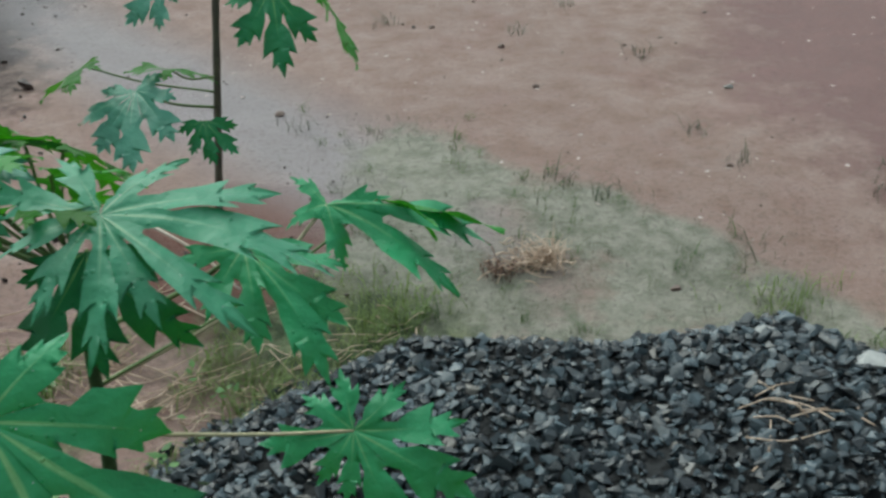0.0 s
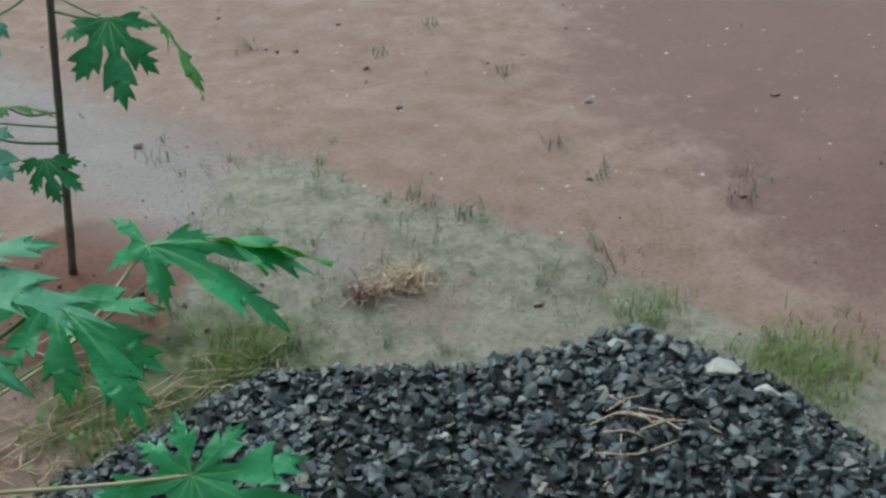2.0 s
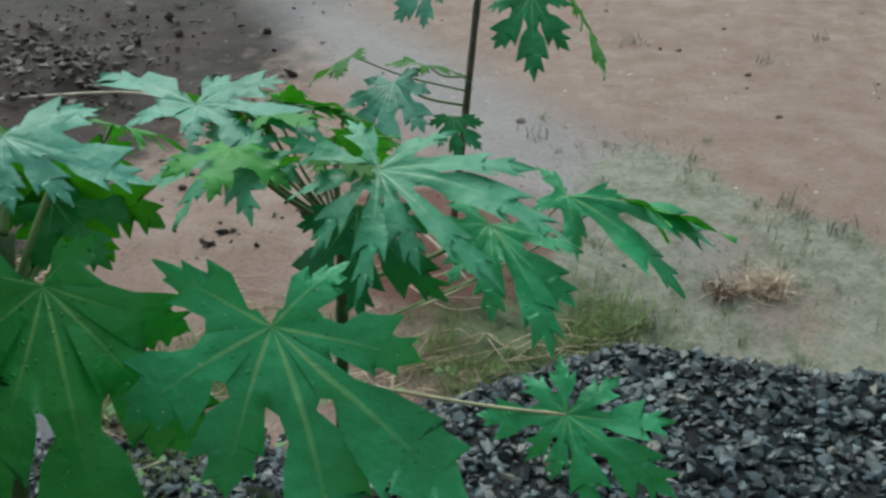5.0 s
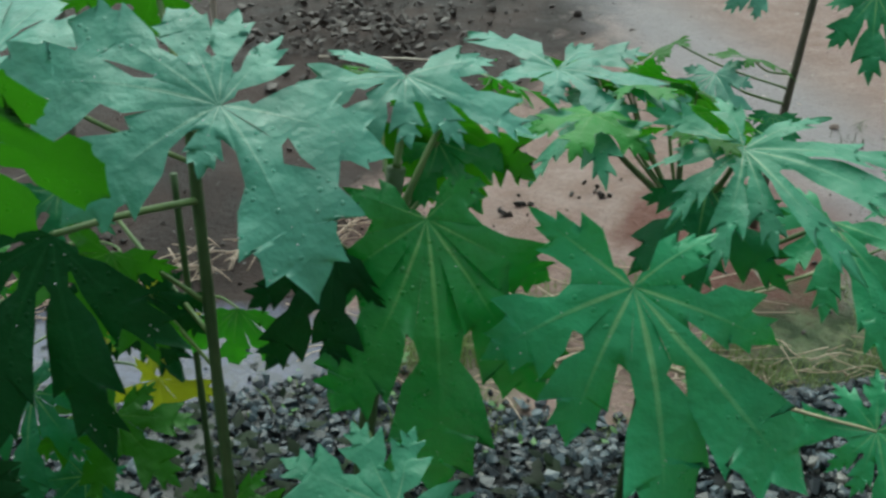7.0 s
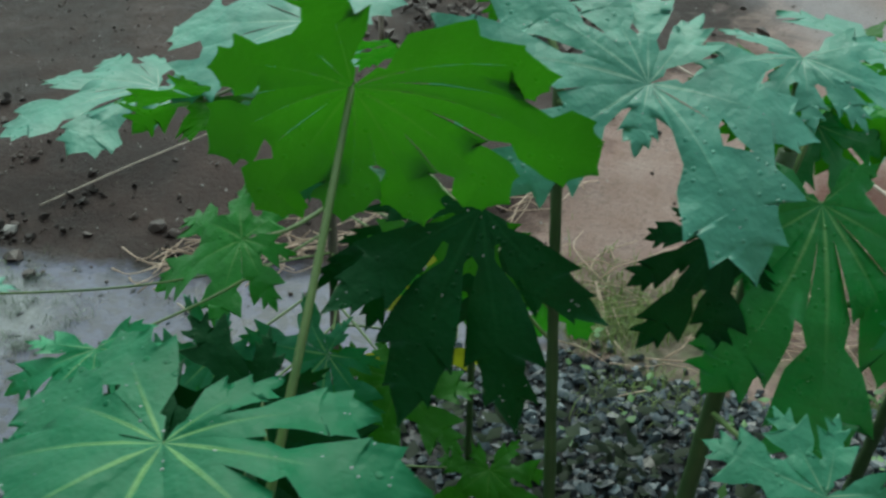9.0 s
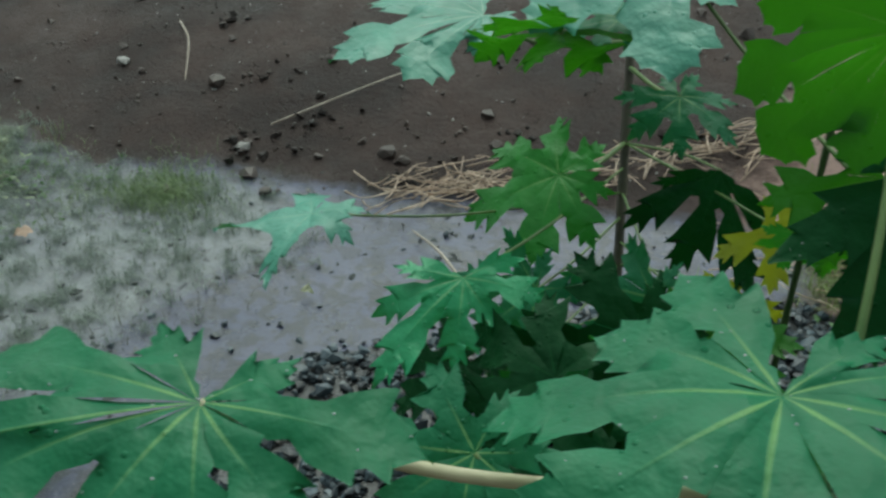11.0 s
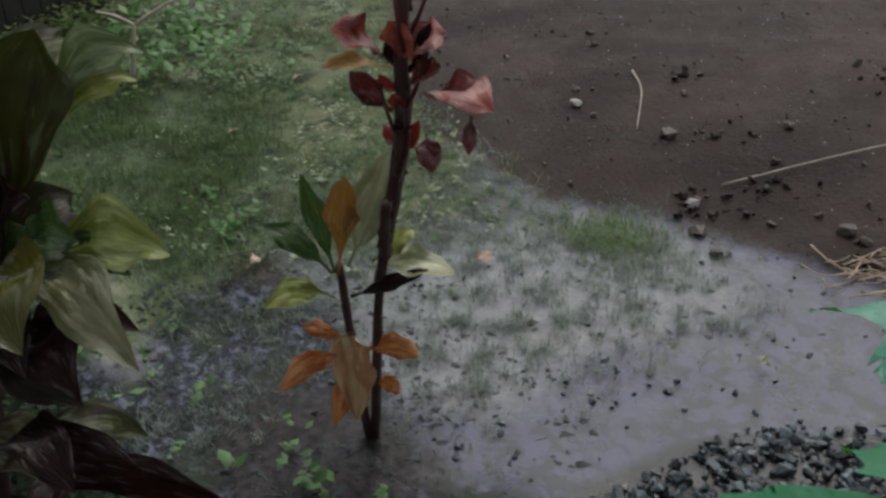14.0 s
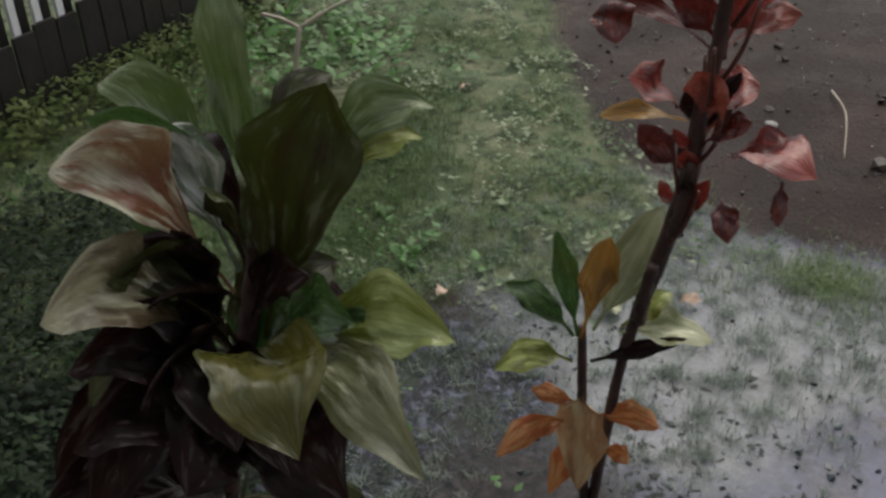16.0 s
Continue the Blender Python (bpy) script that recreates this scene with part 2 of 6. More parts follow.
LEAF_YELLOW = leaf_material("papaya_leaf_yellow", (0.34, 0.4, 0.03), (0.4, 0.45, 0.05), (0.45, 0.48, 0.1), (0.42, 0.5, 0.02), 0.4)
bead = Mat("rain_drop")
bead.put("Base Color", (0.95, 0.97, 1.0, 1))
bead.put("Roughness", 0.02)
bead.put("IOR", 1.33)
bead.put("Transmission Weight", 0.6)
WATER_BEAD = bead.m
PETIOLE = plain_material("petiole_green", (0.07, 0.14, 0.035), (0.13, 0.2, 0.06), 20, 0.45, 0.2)
PETIOLE_DRY = plain_material("petiole_straw", (0.36, 0.34, 0.2), (0.5, 0.47, 0.32), 20, 0.5, 0.2)
STEM = plain_material("papaya_stem", (0.03, 0.072, 0.02), (0.06, 0.112, 0.034), 25, 0.5, 0.5)
STEM_DARK = plain_material("papaya_stem_dark", (0.06, 0.055, 0.045), (0.12, 0.11, 0.08), 25, 0.55, 0.6)
TI_STEM = plain_material("ti_stem", (0.03, 0.016, 0.014), (0.08, 0.045, 0.04), 30, 0.5, 0.6)
TI_STALK = plain_material("ti_stalk", (0.05, 0.018, 0.014), (0.13, 0.05, 0.04), 20, 0.35, 0.3)
GRASS = plain_material("grass_blade", (0.105, 0.175, 0.065), (0.28, 0.37, 0.175), 7, 0.5, 0.1, True, 0.25)
GRASS_TALL = plain_material("tall_grass_blade", (0.1, 0.17, 0.04), (0.26, 0.34, 0.11), 7, 0.5, 0.1, True, 0.25)
DRY_RED = plain_material("dead_red_grass", (0.13, 0.06, 0.04), (0.24, 0.13, 0.09), 9, 0.5, 0.2, True)
GRASS_LUSH = plain_material("lush_grass_blade", (0.055, 0.1, 0.038), (0.17, 0.235, 0.1), 7, 0.45, 0.1, True, 0.25)
GRASS_GREY = plain_material("wet_thin_grass", (0.06, 0.075, 0.045), (0.12, 0.13, 0.085), 2.5, 0.45, 0.1, True, 0.2)
GRASS_TUFT = plain_material("hummock_grass", (0.14, 0.19, 0.145), (0.35, 0.41, 0.35), 9, 0.4, 0.1, True, 0.25)
WEED = plain_material("weed_leaf", (0.06, 0.17, 0.04), (0.15, 0.32, 0.09), 6, 0.4, 0.2, True, 0.3)
WEED_LAWN = plain_material("lawn_weed_leaf", (0.045, 0.12, 0.03), (0.13, 0.22, 0.08), 6, 0.4, 0.2, True, 0.3)
WEED_GREY = plain_material("brush_leaf", (0.065, 0.1, 0.034), (0.17, 0.21, 0.08), 6, 0.4, 0.2, True, 0.3)
# pale leaf colour that paints the glints of wet lawn leaves
WEED_PALE = plain_material("weed_leaf_glint", (0.14, 0.2, 0.09), (0.36, 0.42, 0.27), 6, 0.3, 0.2, True, 0.3)
# weed leaf darkened to near black: the shade under plants is in its colour
WEED_SHADED = plain_material("weed_leaf_shaded", (0.006, 0.013, 0.006), (0.025, 0.045, 0.018), 6, 0.45, 0.2, True, 0.1)
for dull in (WEED_SHADED, WEED_GREY, GRASS_LUSH):
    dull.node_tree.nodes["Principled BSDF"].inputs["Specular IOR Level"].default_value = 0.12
STRAW = plain_material("wet_straw", (0.5, 0.36, 0.26), (0.7, 0.57, 0.45), 8, 0.5, 0.3, True)
TWIG = plain_material("pale_twig", (0.34, 0.29, 0.23), (0.5, 0.44, 0.37), 12, 0.6, 0.4)
LITTER = plain_material("fallen_leaf", (0.35, 0.24, 0.17), (0.5, 0.36, 0.28), 14, 0.5, 0.3)
FENCE_DARK = plain_material("weathered_dark_board", (0.008, 0.007, 0.006), (0.022, 0.018, 0.016), 15, 0.6, 0.5)
PLASTER = plain_material("house_plaster", (0.2, 0.19, 0.175), (0.3, 0.285, 0.265), 6, 0.8, 0.3)
FENCE_WHITE = plain_material("white_painted_slat", (0.65, 0.66, 0.68), (0.78, 0.79, 0.8), 15, 0.5, 0.3)


def ti_material(name, low, high, through_color, amount=0.12, rough=0.2, gloss=0.55):
    m = Mat(name)
    along = m.attr("along")
    place = m.n.new("ShaderNodeCombineXYZ")
    m.link(m.math("MULTIPLY", along, 2.2), place.inputs[0])
    m.link(m.math("MULTIPLY", m.attr("across"), 1.5), place.inputs[1])
    m.link(m.math("MULTIPLY", m.rand(), 40.0), place.inputs[2])
    # lengthwise streaks: leaf variegation, and sky glare put into the colour as pale patches
    streak = m.noise(1.6, 4, 0.6, place.outputs[0])
    fine = m.noise(3.2, 2, 0.5, place.outputs[0])
    c = m.mix(m.ramp(m.math("ADD", m.math("MULTIPLY", along, 0.5), m.math("MULTIPLY", m.math("SUBTRACT", streak, 0.5), 2.4)), (0.1, 0.0), (0.46, 1.0)), low, high)
    c = m.mix(m.ramp(fine, (0.5, 0.0), (0.72, 0.4)), c, tuple(0.45 * v for v in low))
    c = m.mix(m.ramp(m.math("MULTIPLY", streak, fine), (0.31, 0.0), (0.4, 0.7)), c, tuple(min(0.6, 0.25 * v + 1.3 * w) for v, w in zip((0.25, 0.27, 0.25), high)))
    c = m.mix(m.ramp(m.attr("rib"), (0.3, 0.0), (0.9, 0.35)), c, tuple(min(1, 1.3 * v) for v in high))
    m.put("Base Color", c)
    m.put("Roughness", m.ramp(streak, (0.35, rough + 0.15), (0.65, max(0.08, rough - 0.08))))
    m.put("Specular IOR Level", gloss)
    m.bump(m.math("ADD", m.math("MULTIPLY", m.noise(11, 2), 2.0), m.math("MULTIPLY", fine, 0.4)), 0.6, 0.012)
    m.thin(through_color, amount)
    return m.m


TI_RED = ti_material("ti_leaf_red", (0.07, 0.012, 0.01), (0.24, 0.045, 0.034), (0.34, 0.04, 0.025), 0.12, 0.22, 0.5)
# maroon taken down to near black, shade included in the colour
TI_MAROON_SHADED = ti_material("ti_leaf_maroon_shaded", (0.006, 0.0035, 0.003), (0.018, 0.008, 0.007), (0.06, 0.012, 0.008), 0.04, 0.35, 0.16)
TI_OLIVE = ti_material("ti_leaf_olive", (0.1, 0.11, 0.018), (0.24, 0.28, 0.07), (0.2, 0.25, 0.05))
TI_GREEN = ti_material("ti_leaf_green", (0.02, 0.035, 0.012), (0.055, 0.1, 0.032), (0.08, 0.2, 0.04))
TI_PALE = ti_material("ti_leaf_pale", (0.16, 0.18, 0.08), (0.36, 0.37, 0.24), (0.3, 0.35, 0.2))
TI_TAN = ti_material("ti_leaf_faded_pink", (0.15, 0.055, 0.03), (0.36, 0.35, 0.26), (0.3, 0.2, 0.1))
TI_OCHRE = ti_material("ti_leaf_ochre", (0.2, 0.11, 0.03), (0.36, 0.2, 0.05), (0.4, 0.2, 0.04))
TI_DRY = ti_material("ti_leaf_dry_orange", (0.3, 0.07, 0.018), (0.5, 0.24, 0.1), (0.45, 0.16, 0.05), 0.15, 0.5)
TI_BEIGE = ti_material("ti_leaf_beige", (0.32, 0.15, 0.07), (0.52, 0.38, 0.22), (0.45, 0.28, 0.14), 0.15, 0.5)
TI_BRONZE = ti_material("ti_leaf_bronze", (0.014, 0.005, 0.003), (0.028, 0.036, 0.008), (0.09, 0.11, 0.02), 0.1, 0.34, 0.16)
TI_WHITE = ti_material("ti_leaf_white_green", (0.045, 0.075, 0.035), (0.46, 0.48, 0.44), (0.3, 0.35, 0.25), 0.12, 0.25, 0.7)
TI_KHAKI = ti_material("ti_leaf_khaki", (0.07, 0.05, 0.028), (0.27, 0.26, 0.17), (0.25, 0.22, 0.12))
TI_LIME = ti_material("ti_leaf_lime_cream", (0.08, 0.1, 0.016), (0.28, 0.33, 0.12), (0.28, 0.34, 0.07))
TI_WINE = ti_material("ti_leaf_wine", (0.035, 0.007, 0.006), (0.12, 0.024, 0.018), (0.2, 0.025, 0.018), 0.08, 0.2, 0.6)
TI_ROSE = ti_material("ti_leaf_rose", (0.13, 0.024, 0.018), (0.3, 0.085, 0.06), (0.4, 0.07, 0.04), 0.12, 0.22, 0.8)
TI_SAGE = ti_material("ti_leaf_sage", (0.05, 0.075, 0.022), (0.105, 0.14, 0.055), (0.14, 0.24, 0.06))
TI_MOTTLED = ti_material("ti_leaf_mottled", (0.095, 0.09, 0.018), (0.06, 0.06, 0.012), (0.12, 0.13, 0.028))
TI_STRIPED = ti_material("ti_leaf_cream_striped", (0.09, 0.1, 0.04), (0.33, 0.34, 0.23), (0.22, 0.24, 0.1))
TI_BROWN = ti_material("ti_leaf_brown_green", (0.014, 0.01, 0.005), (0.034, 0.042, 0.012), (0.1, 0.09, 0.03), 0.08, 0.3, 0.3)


# ---- mesh helpers ----
def empty(name, at, label, category, group=""):
    ob = new(name)
    ob.empty_display_size = 0.05
    ob.matrix_world = pose(*at)
    return tagged(ob, label, category, group)


def mesh_object(name, verts, faces, material, parent=None, label="", smooth=True, attrs=None):
    """One mesh object; verts are in the world, parents stand unturned."""
    base = Vector((0, 0, 0))
    up = parent
    while up is not None:
        base += up.location
        up = up.parent
    me = bpy.data.meshes.new(name)
    v = np.asarray(verts, dtype=float).reshape(-1, 3) - np.array(base)
    me.from_pydata(v.tolist(), [], faces)
    me.materials.append(material)
    if smooth:
        me.polygons.foreach_set("use_smooth", [True] * len(me.polygons))
    for key, values in (attrs or {}).items():
        me.attributes.new(key, "FLOAT", "POINT").data.foreach_set("value", np.asarray(values, dtype=np.float32))
    me.update()
    ob = new(name, me)
    if parent is not None:
        ob.parent = parent
    return tagged(ob, label) if label else ob


def spline(points, steps):
    """A smooth line through points (Catmull-Rom)."""
    p = [Vector(q) for q in points]
    p = [2 * p[0] - p[1], *p, 2 * p[-1] - p[-2]]
    out = []
    for i in range(1, len(p) - 2):
        for k in range(steps):
            t = k / steps
            a, b, c, d = p[i - 1], p[i], p[i + 1], p[i + 2]
            out.append(0.5 * (2 * b + (c - a) * t + (2 * a - 5 * b + 4 * c - d) * t * t + (3 * b - a - 3 * c + d) * t ** 3))
    out.append(p[-2])
    return out


def tube(points, radii, sides=8, rough=0.0, rng=random):
    """Vertices and faces of a tapered tube with closed ends."""
    verts, faces, n = [], [], len(points)
    side = Vector((0.3, 0.9, 0.2))
    for i, p in enumerate(points):
        d = (points[min(i + 1, n - 1)] - points[max(i - 1, 0)]).normalized()
        a = d.cross(side).normalized()
        b = d.cross(a)
        s = i / (n - 1)
        r = radii[0] + (radii[-1] - radii[0]) * s if len(radii) == 2 else radii[i]
        for k in range(sides):
            w = 2 * math.pi * k / sides
            q = r * (1 + rough * rng.uniform(-1, 1))
            verts.append(p + (a * math.cos(w) + b * math.sin(w)) * q)
    for i in range(n - 1):
        for k in range(sides):
            j = (k + 1) % sides
            faces.append((i * sides + k, i * sides + j, (i + 1) * sides + j, (i + 1) * sides + k))
    faces.append(tuple(range(sides))[::-1])
    faces.append(tuple(range((n - 1) * sides, n * sides)))
    return verts, faces


def step(a, b, x):
    t = np.clip((np.asarray(x, dtype=float) - a) / (b - a), 0, 1)
    return t * t * (3 - 2 * t)


def wobble(x, y, scale, seed=0.0):
    """Smooth value noise made of sines, -1 to 1."""
    x, y = np.asarray(x, dtype=float) * scale + seed, np.asarray(y, dtype=float) * scale - 1.7 * seed
    return (np.sin(1.3 * x + 2.1 * np.sin(0.7 * y + seed)) + np.sin(1.7 * y + 1.9 * np.sin(0.9 * x)) + 0.6 * np.sin(2.9 * x - 2.3 * y)) / 2.6


# ---- the lie of the land ----
def bank_edge(x):
    return np.interp(x, [-7, -5.2, -4.3, -3.6, -3.2, -2.85, -2.6, -2.2, -1.6, -0.6, 0.5, 3], [2.2, 1.35, 1.0, 0.98, 1.19, 1.25, 1.37, 1.6, 1.9, 2.1, 2.4, 2.6])


def pile_back(x):
    return np.interp(x, [-2.5, -2.2, -1.9, -1.6, -1.4, -1.04, -0.8, -0.44, -0.1, 0.4, 0.8, 1.05, 1.3, 1.7], [0.5, 0.95, 1.4, 1.68, 1.82, 1.86, 1.92, 2.25, 2.42, 2.36, 2.42, 2.28, 1.95, 0.9])


def pile_height(x, y):
    d = pile_back(x) - np.asarray(y, dtype=float)
    top = np.interp(x, [-2.4, -1.2, -0.6, -0.1, 0.35, 0.75, 1.1, 1.6], [0.02, 0.05, 0.13, 0.24, 0.26, 0.3, 0.22, 0.04])
    return top * step(0.0, 0.34, d) * (1 - 0.75 * step(0.7, 1.7, d)) * step(-2.5, -2.1, x) * (1 - step(1.35, 1.75, x))


def ground_height(x, y):
    x, y = np.asarray(x, dtype=float), np.asarray(y, dtype=float)
    s = y - bank_edge(x)
    near = np.exp(-((x + 1.5) ** 2 + (y - 1.5) ** 2) / 60)
    h = 0.1 * step(0, 0.9, s) + 0.02 * np.clip(s - 0.6, 0, 6) * step(-1.0, -3.0, x) + 0.012 * wobble(x, y, 2.2) * near + 0.006 * wobble(x, y, 7, 3) * near
    lawn = step(-2.8, -4.2, x) * (1 - step(-0.3, 0.2, s))
    return h + 0.02 * lawn * (1 + wobble(x, y, 5, 1)) + pile_height(x, y)


def weight_dark(x, y):
    left = step(-1.3, -2.5, np.asarray(x) + 0.25 * wobble(x, y, 1.5, 2))
    return np.clip(left + step(-0.1, -0.8, np.asarray(x) + 0.35 * wobble(x, y, 1.1, 5)) * (1 - step(1.4, 2.2, y)), 0, 1)


def weight_red(x, y):
    return (1 - step(0.3, 0.75, np.hypot((x + 0.62) / 0.95, (y - 2.85) / 0.8))) * 0.95


def weight_pool(x, y):
    """A small clear pool behind the broad ti plant."""
    return np.clip(np.exp(-((x + 3.5) / 0.17) ** 2 - ((y + 0.42) / 0.09) ** 2) + np.exp(-((x + 3.79) / 0.1) ** 2 - ((y + 0.38) / 0.09) ** 2), 0, 1)


def weight_wet(x, y):
    left = step(-4.0, -3.0, x) * (1 - step(-1.7, -1.2, x)) * (1 - step(-0.05, 0.35, y - bank_edge(x))) * step(-0.9, -0.2, y + 0.25 * wobble(x, y, 2.3, 3) * step(-2.2, -1.9, x))
    return np.clip(left + 0.8 * weight_pool(x, y), 0, 1)


def weight_tussock(x, y):
    """Wet grassy hummocks between the bank and the puddle."""
    x, y = np.asarray(x, dtype=float), np.asarray(y, dtype=float)
    edge = x + 0.1 * wobble(x, y, 4, 3)
    return step(-2.55, -2.95, edge) * step(-4.3, -3.8, x) * step(-0.05, 0.3, y) * (1 - step(-0.1, 0.15, y - bank_edge(x)))


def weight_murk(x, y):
    """Black silt and litter round the ti plants' feet; its colour has water glints painted in."""
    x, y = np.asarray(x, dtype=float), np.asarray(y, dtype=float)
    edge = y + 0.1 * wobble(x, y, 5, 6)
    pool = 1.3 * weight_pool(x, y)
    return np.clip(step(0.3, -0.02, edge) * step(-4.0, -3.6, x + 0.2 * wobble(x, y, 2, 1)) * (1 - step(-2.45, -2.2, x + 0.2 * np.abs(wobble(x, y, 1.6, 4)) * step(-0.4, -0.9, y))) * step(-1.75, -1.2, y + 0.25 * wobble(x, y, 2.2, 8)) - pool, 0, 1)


def weight_litter(x, y):
    """Rotten black leaf litter round the leggy ti plant's foot."""
    x, y = np.asarray(x, dtype=float), np.asarray(y, dtype=float)
    return 1 - step(0.35, 1.2, np.hypot((y + 0.12 + 0.06 * wobble(x, y, 8, 6)) / 0.33, (x + 2.78 + 0.06 * wobble(x, y, 9, 1)) / 0.42))


# where the painted sky sheen lies: a band of mud and the small pool
def weight_sky_sheen(x, y):
    line = 3.0 + np.clip(-np.asarray(x), -0.3, 3) * 1.05
    return np.exp(-((y - line) / 0.5) ** 2) * step(0.6, -0.2, x) * step(-3.4, -1.2, x) + 0.8 * weight_pool(x, y)


def weight_ti_shade(x, y):
    """Where the shade behind the broad ti plant is painted black on the ground."""
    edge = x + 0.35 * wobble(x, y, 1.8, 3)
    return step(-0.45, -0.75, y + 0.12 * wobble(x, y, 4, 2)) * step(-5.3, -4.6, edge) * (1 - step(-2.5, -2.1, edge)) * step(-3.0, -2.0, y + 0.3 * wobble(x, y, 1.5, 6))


def weight_moss(x, y):
    damp = 0.3 * step(0.4, 0.15, y) * step(-0.5, -0.2, y)
    lawn = step(-2.9, -4.0, np.asarray(x) + damp + 0.3 * wobble(x, y, 2.5, 5)) * (1 - step(-0.25, 0.2, y - bank_edge(x))) * step(0.0, 0.45, y + 0.9 + 0.9 * step(-3.5, -4.3, x) + 0.3 * wobble(x, y, 1.7, 4))
    by = 0.8 * np.exp(-((x + 0.3) / 0.5) ** 2 - ((y - 2.45) / 0.3) ** 2)
    foot = 0.6 * np.exp(-((x + 1.25) / 0.5) ** 2 - ((y - 2.0) / 0.35) ** 2)
    return np.clip(lawn + by + foot, 0, 1)


def weight_lush(x, y):
    """Deeper green grass on the damp side of the lawn."""
    x, y = np.asarray(x, dtype=float), np.asarray(y, dtype=float)
    d = np.hypot((x + 4.5 + 0.15 * wobble(x, y, 3, 9)) / 0.9, (y + 0.12 + 0.12 * wobble(x, y, 4, 2)) / 0.7)
    return 1 - step(0.65, 1.15, d)


def weight_thin(x, y):
    band = step(-0.7, -0.1, x) * (1 - step(-0.15, 0.35, y - (3.45 - 0.72 * np.asarray(x)) + 0.16 * wobble(x, y, 2.6, 4))) * step(-0.1, 0.15, y - pile_back(x))
    return np.clip(0.9 * band * (0.82 + 0.4 * wobble(x, y, 4.5, 6)), 0, 1)


def weight_grit(x, y):
    return step(-0.02, 0.08, pile_back(x) - np.asarray(y)) * step(-2.5, -2.2, x) * (1 - step(1.5, 1.75, x)) * step(-0.2, 0.3, y + 0.22 * wobble(x, 0, 3, 2) - 0.35 * step(0.6, 1.6, x))


def axis(a, b, fine, far):
    mid = np.arange(a, b + 1e-6, fine)
    out, stepsize, edge = [], fine, 0.0
    while edge < far:
        stepsize *= 1.35
        edge += stepsize
        out.append(edge)
    out = np.array(out)
    return np.concatenate([a - out[::-1], mid, b + out])


def build_ground():
    xs, ys = axis(-6.8, 3.2, 0.045, 300), axis(-1.2, 6.4, 0.045, 300)
    gx, gy = np.meshgrid(xs, ys, indexing="ij")
    gx, gy = gx.ravel(), gy.ravel()
    verts = np.stack([gx, gy, ground_height(gx, gy)], 1)
    nx, ny = len(xs), len(ys)
    i, j = np.meshgrid(np.arange(nx - 1), np.arange(ny - 1), indexing="ij")
    a = (i * ny + j).ravel()
    faces = np.stack([a, a + ny, a + ny + 1, a + 1], 1).tolist()
    ob = mesh_object("ground", verts, faces, GROUND, attrs={"dark": weight_dark(gx, gy), "red": weight_red(gx, gy), "wet": weight_wet(gx, gy), "moss": weight_moss(gx, gy), "grit": weight_grit(gx, gy), "thin": weight_thin(gx, gy), "tussock": weight_tussock(gx, gy), "murk": weight_murk(gx, gy), "lush": weight_lush(gx, gy), "sky_sheen": weight_sky_sheen(gx, gy), "litter": weight_litter(gx, gy), "ti_shade": weight_ti_shade(gx, gy), "ruddy": 0.8 * step(0.4, 2.2, gx + 0.4 * wobble(gx, gy, 1.2, 7) + 0.25 * (gy - 3.5))})
    return tagged(ob, "rain-soaked pink mud, dark soil and mossy ground with standing water", "ground", kind="structure")


build_ground()


# an assumed plain house wall at the camera's back, unseen, added to shade the near side
WAY, BACK = Vector((-0.8, -0.6)), Vector((0.6, -0.8))
foot = [Vector((-0.6, -0.45)) + WAY * a + BACK * b for a, b in ((-9, 1.5), (8, 1.5), (8, 1.7), (-9, 1.7))]
verts = [(q.x, q.y, z) for z in (-0.3, 2.7) for q in foot]
wall = mesh_object("wall_house", verts, [(3, 2, 1, 0), (4, 5, 6, 7), (0, 1, 5, 4), (1, 2, 6, 5), (2, 3, 7, 6), (3, 0, 4, 7)], PLASTER, smooth=False)
tagged(wall, "plain grey house wall, assumed and out of view, shading the near side", "wall", kind="structure")


# ---- papaya plants ----
STEMS = {}


def leaf_frame(facing):
    """The leaf's own axes: across, ahead (downhill or towards the path) and its upper side's normal."""
    z = Vector(facing).normalized()
    y = Vector((0, -1, 0)) if z.z > 0.75 else Vector((0, 0, -1))
    y = (y - z * y.dot(z)).normalized()
    return y.cross(z), y, z


def palm_shape(hub, tip, facing, lobes, span, droop, hang, back, rng):
    """Lobe tips of an even palmate leaf whose middle lobe ends at tip."""
    y = tip - hub
    size = y.length
    y.normalize()
    z = Vector(facing)
    z = (z - y * z.dot(y)).normalized()
    x = y.cross(z)
    tips = []
    for i in range(lobes):
        a = span * (2 * i / (lobes - 1) - 1) + (rng.uniform(-0.18, 0.18) * 2 * span / (lobes - 1) if i != lobes // 2 else 0)
        k = min(1.0, abs(a) / span)
        n = size * (1.0 - 0.12 * k - back * k ** 3) * rng.uniform(0.88, 1.08)
        r = radians(a)
        q = (x * math.sin(r) + y * math.cos(r)) * n
        low = n * k * (0.16 * droop + 0.42 * hang)
        tips.append(q - Vector((0, 0, low)) - z * (0.1 * n * rng.uniform(-0.5, 1.0)))
    return tips, z


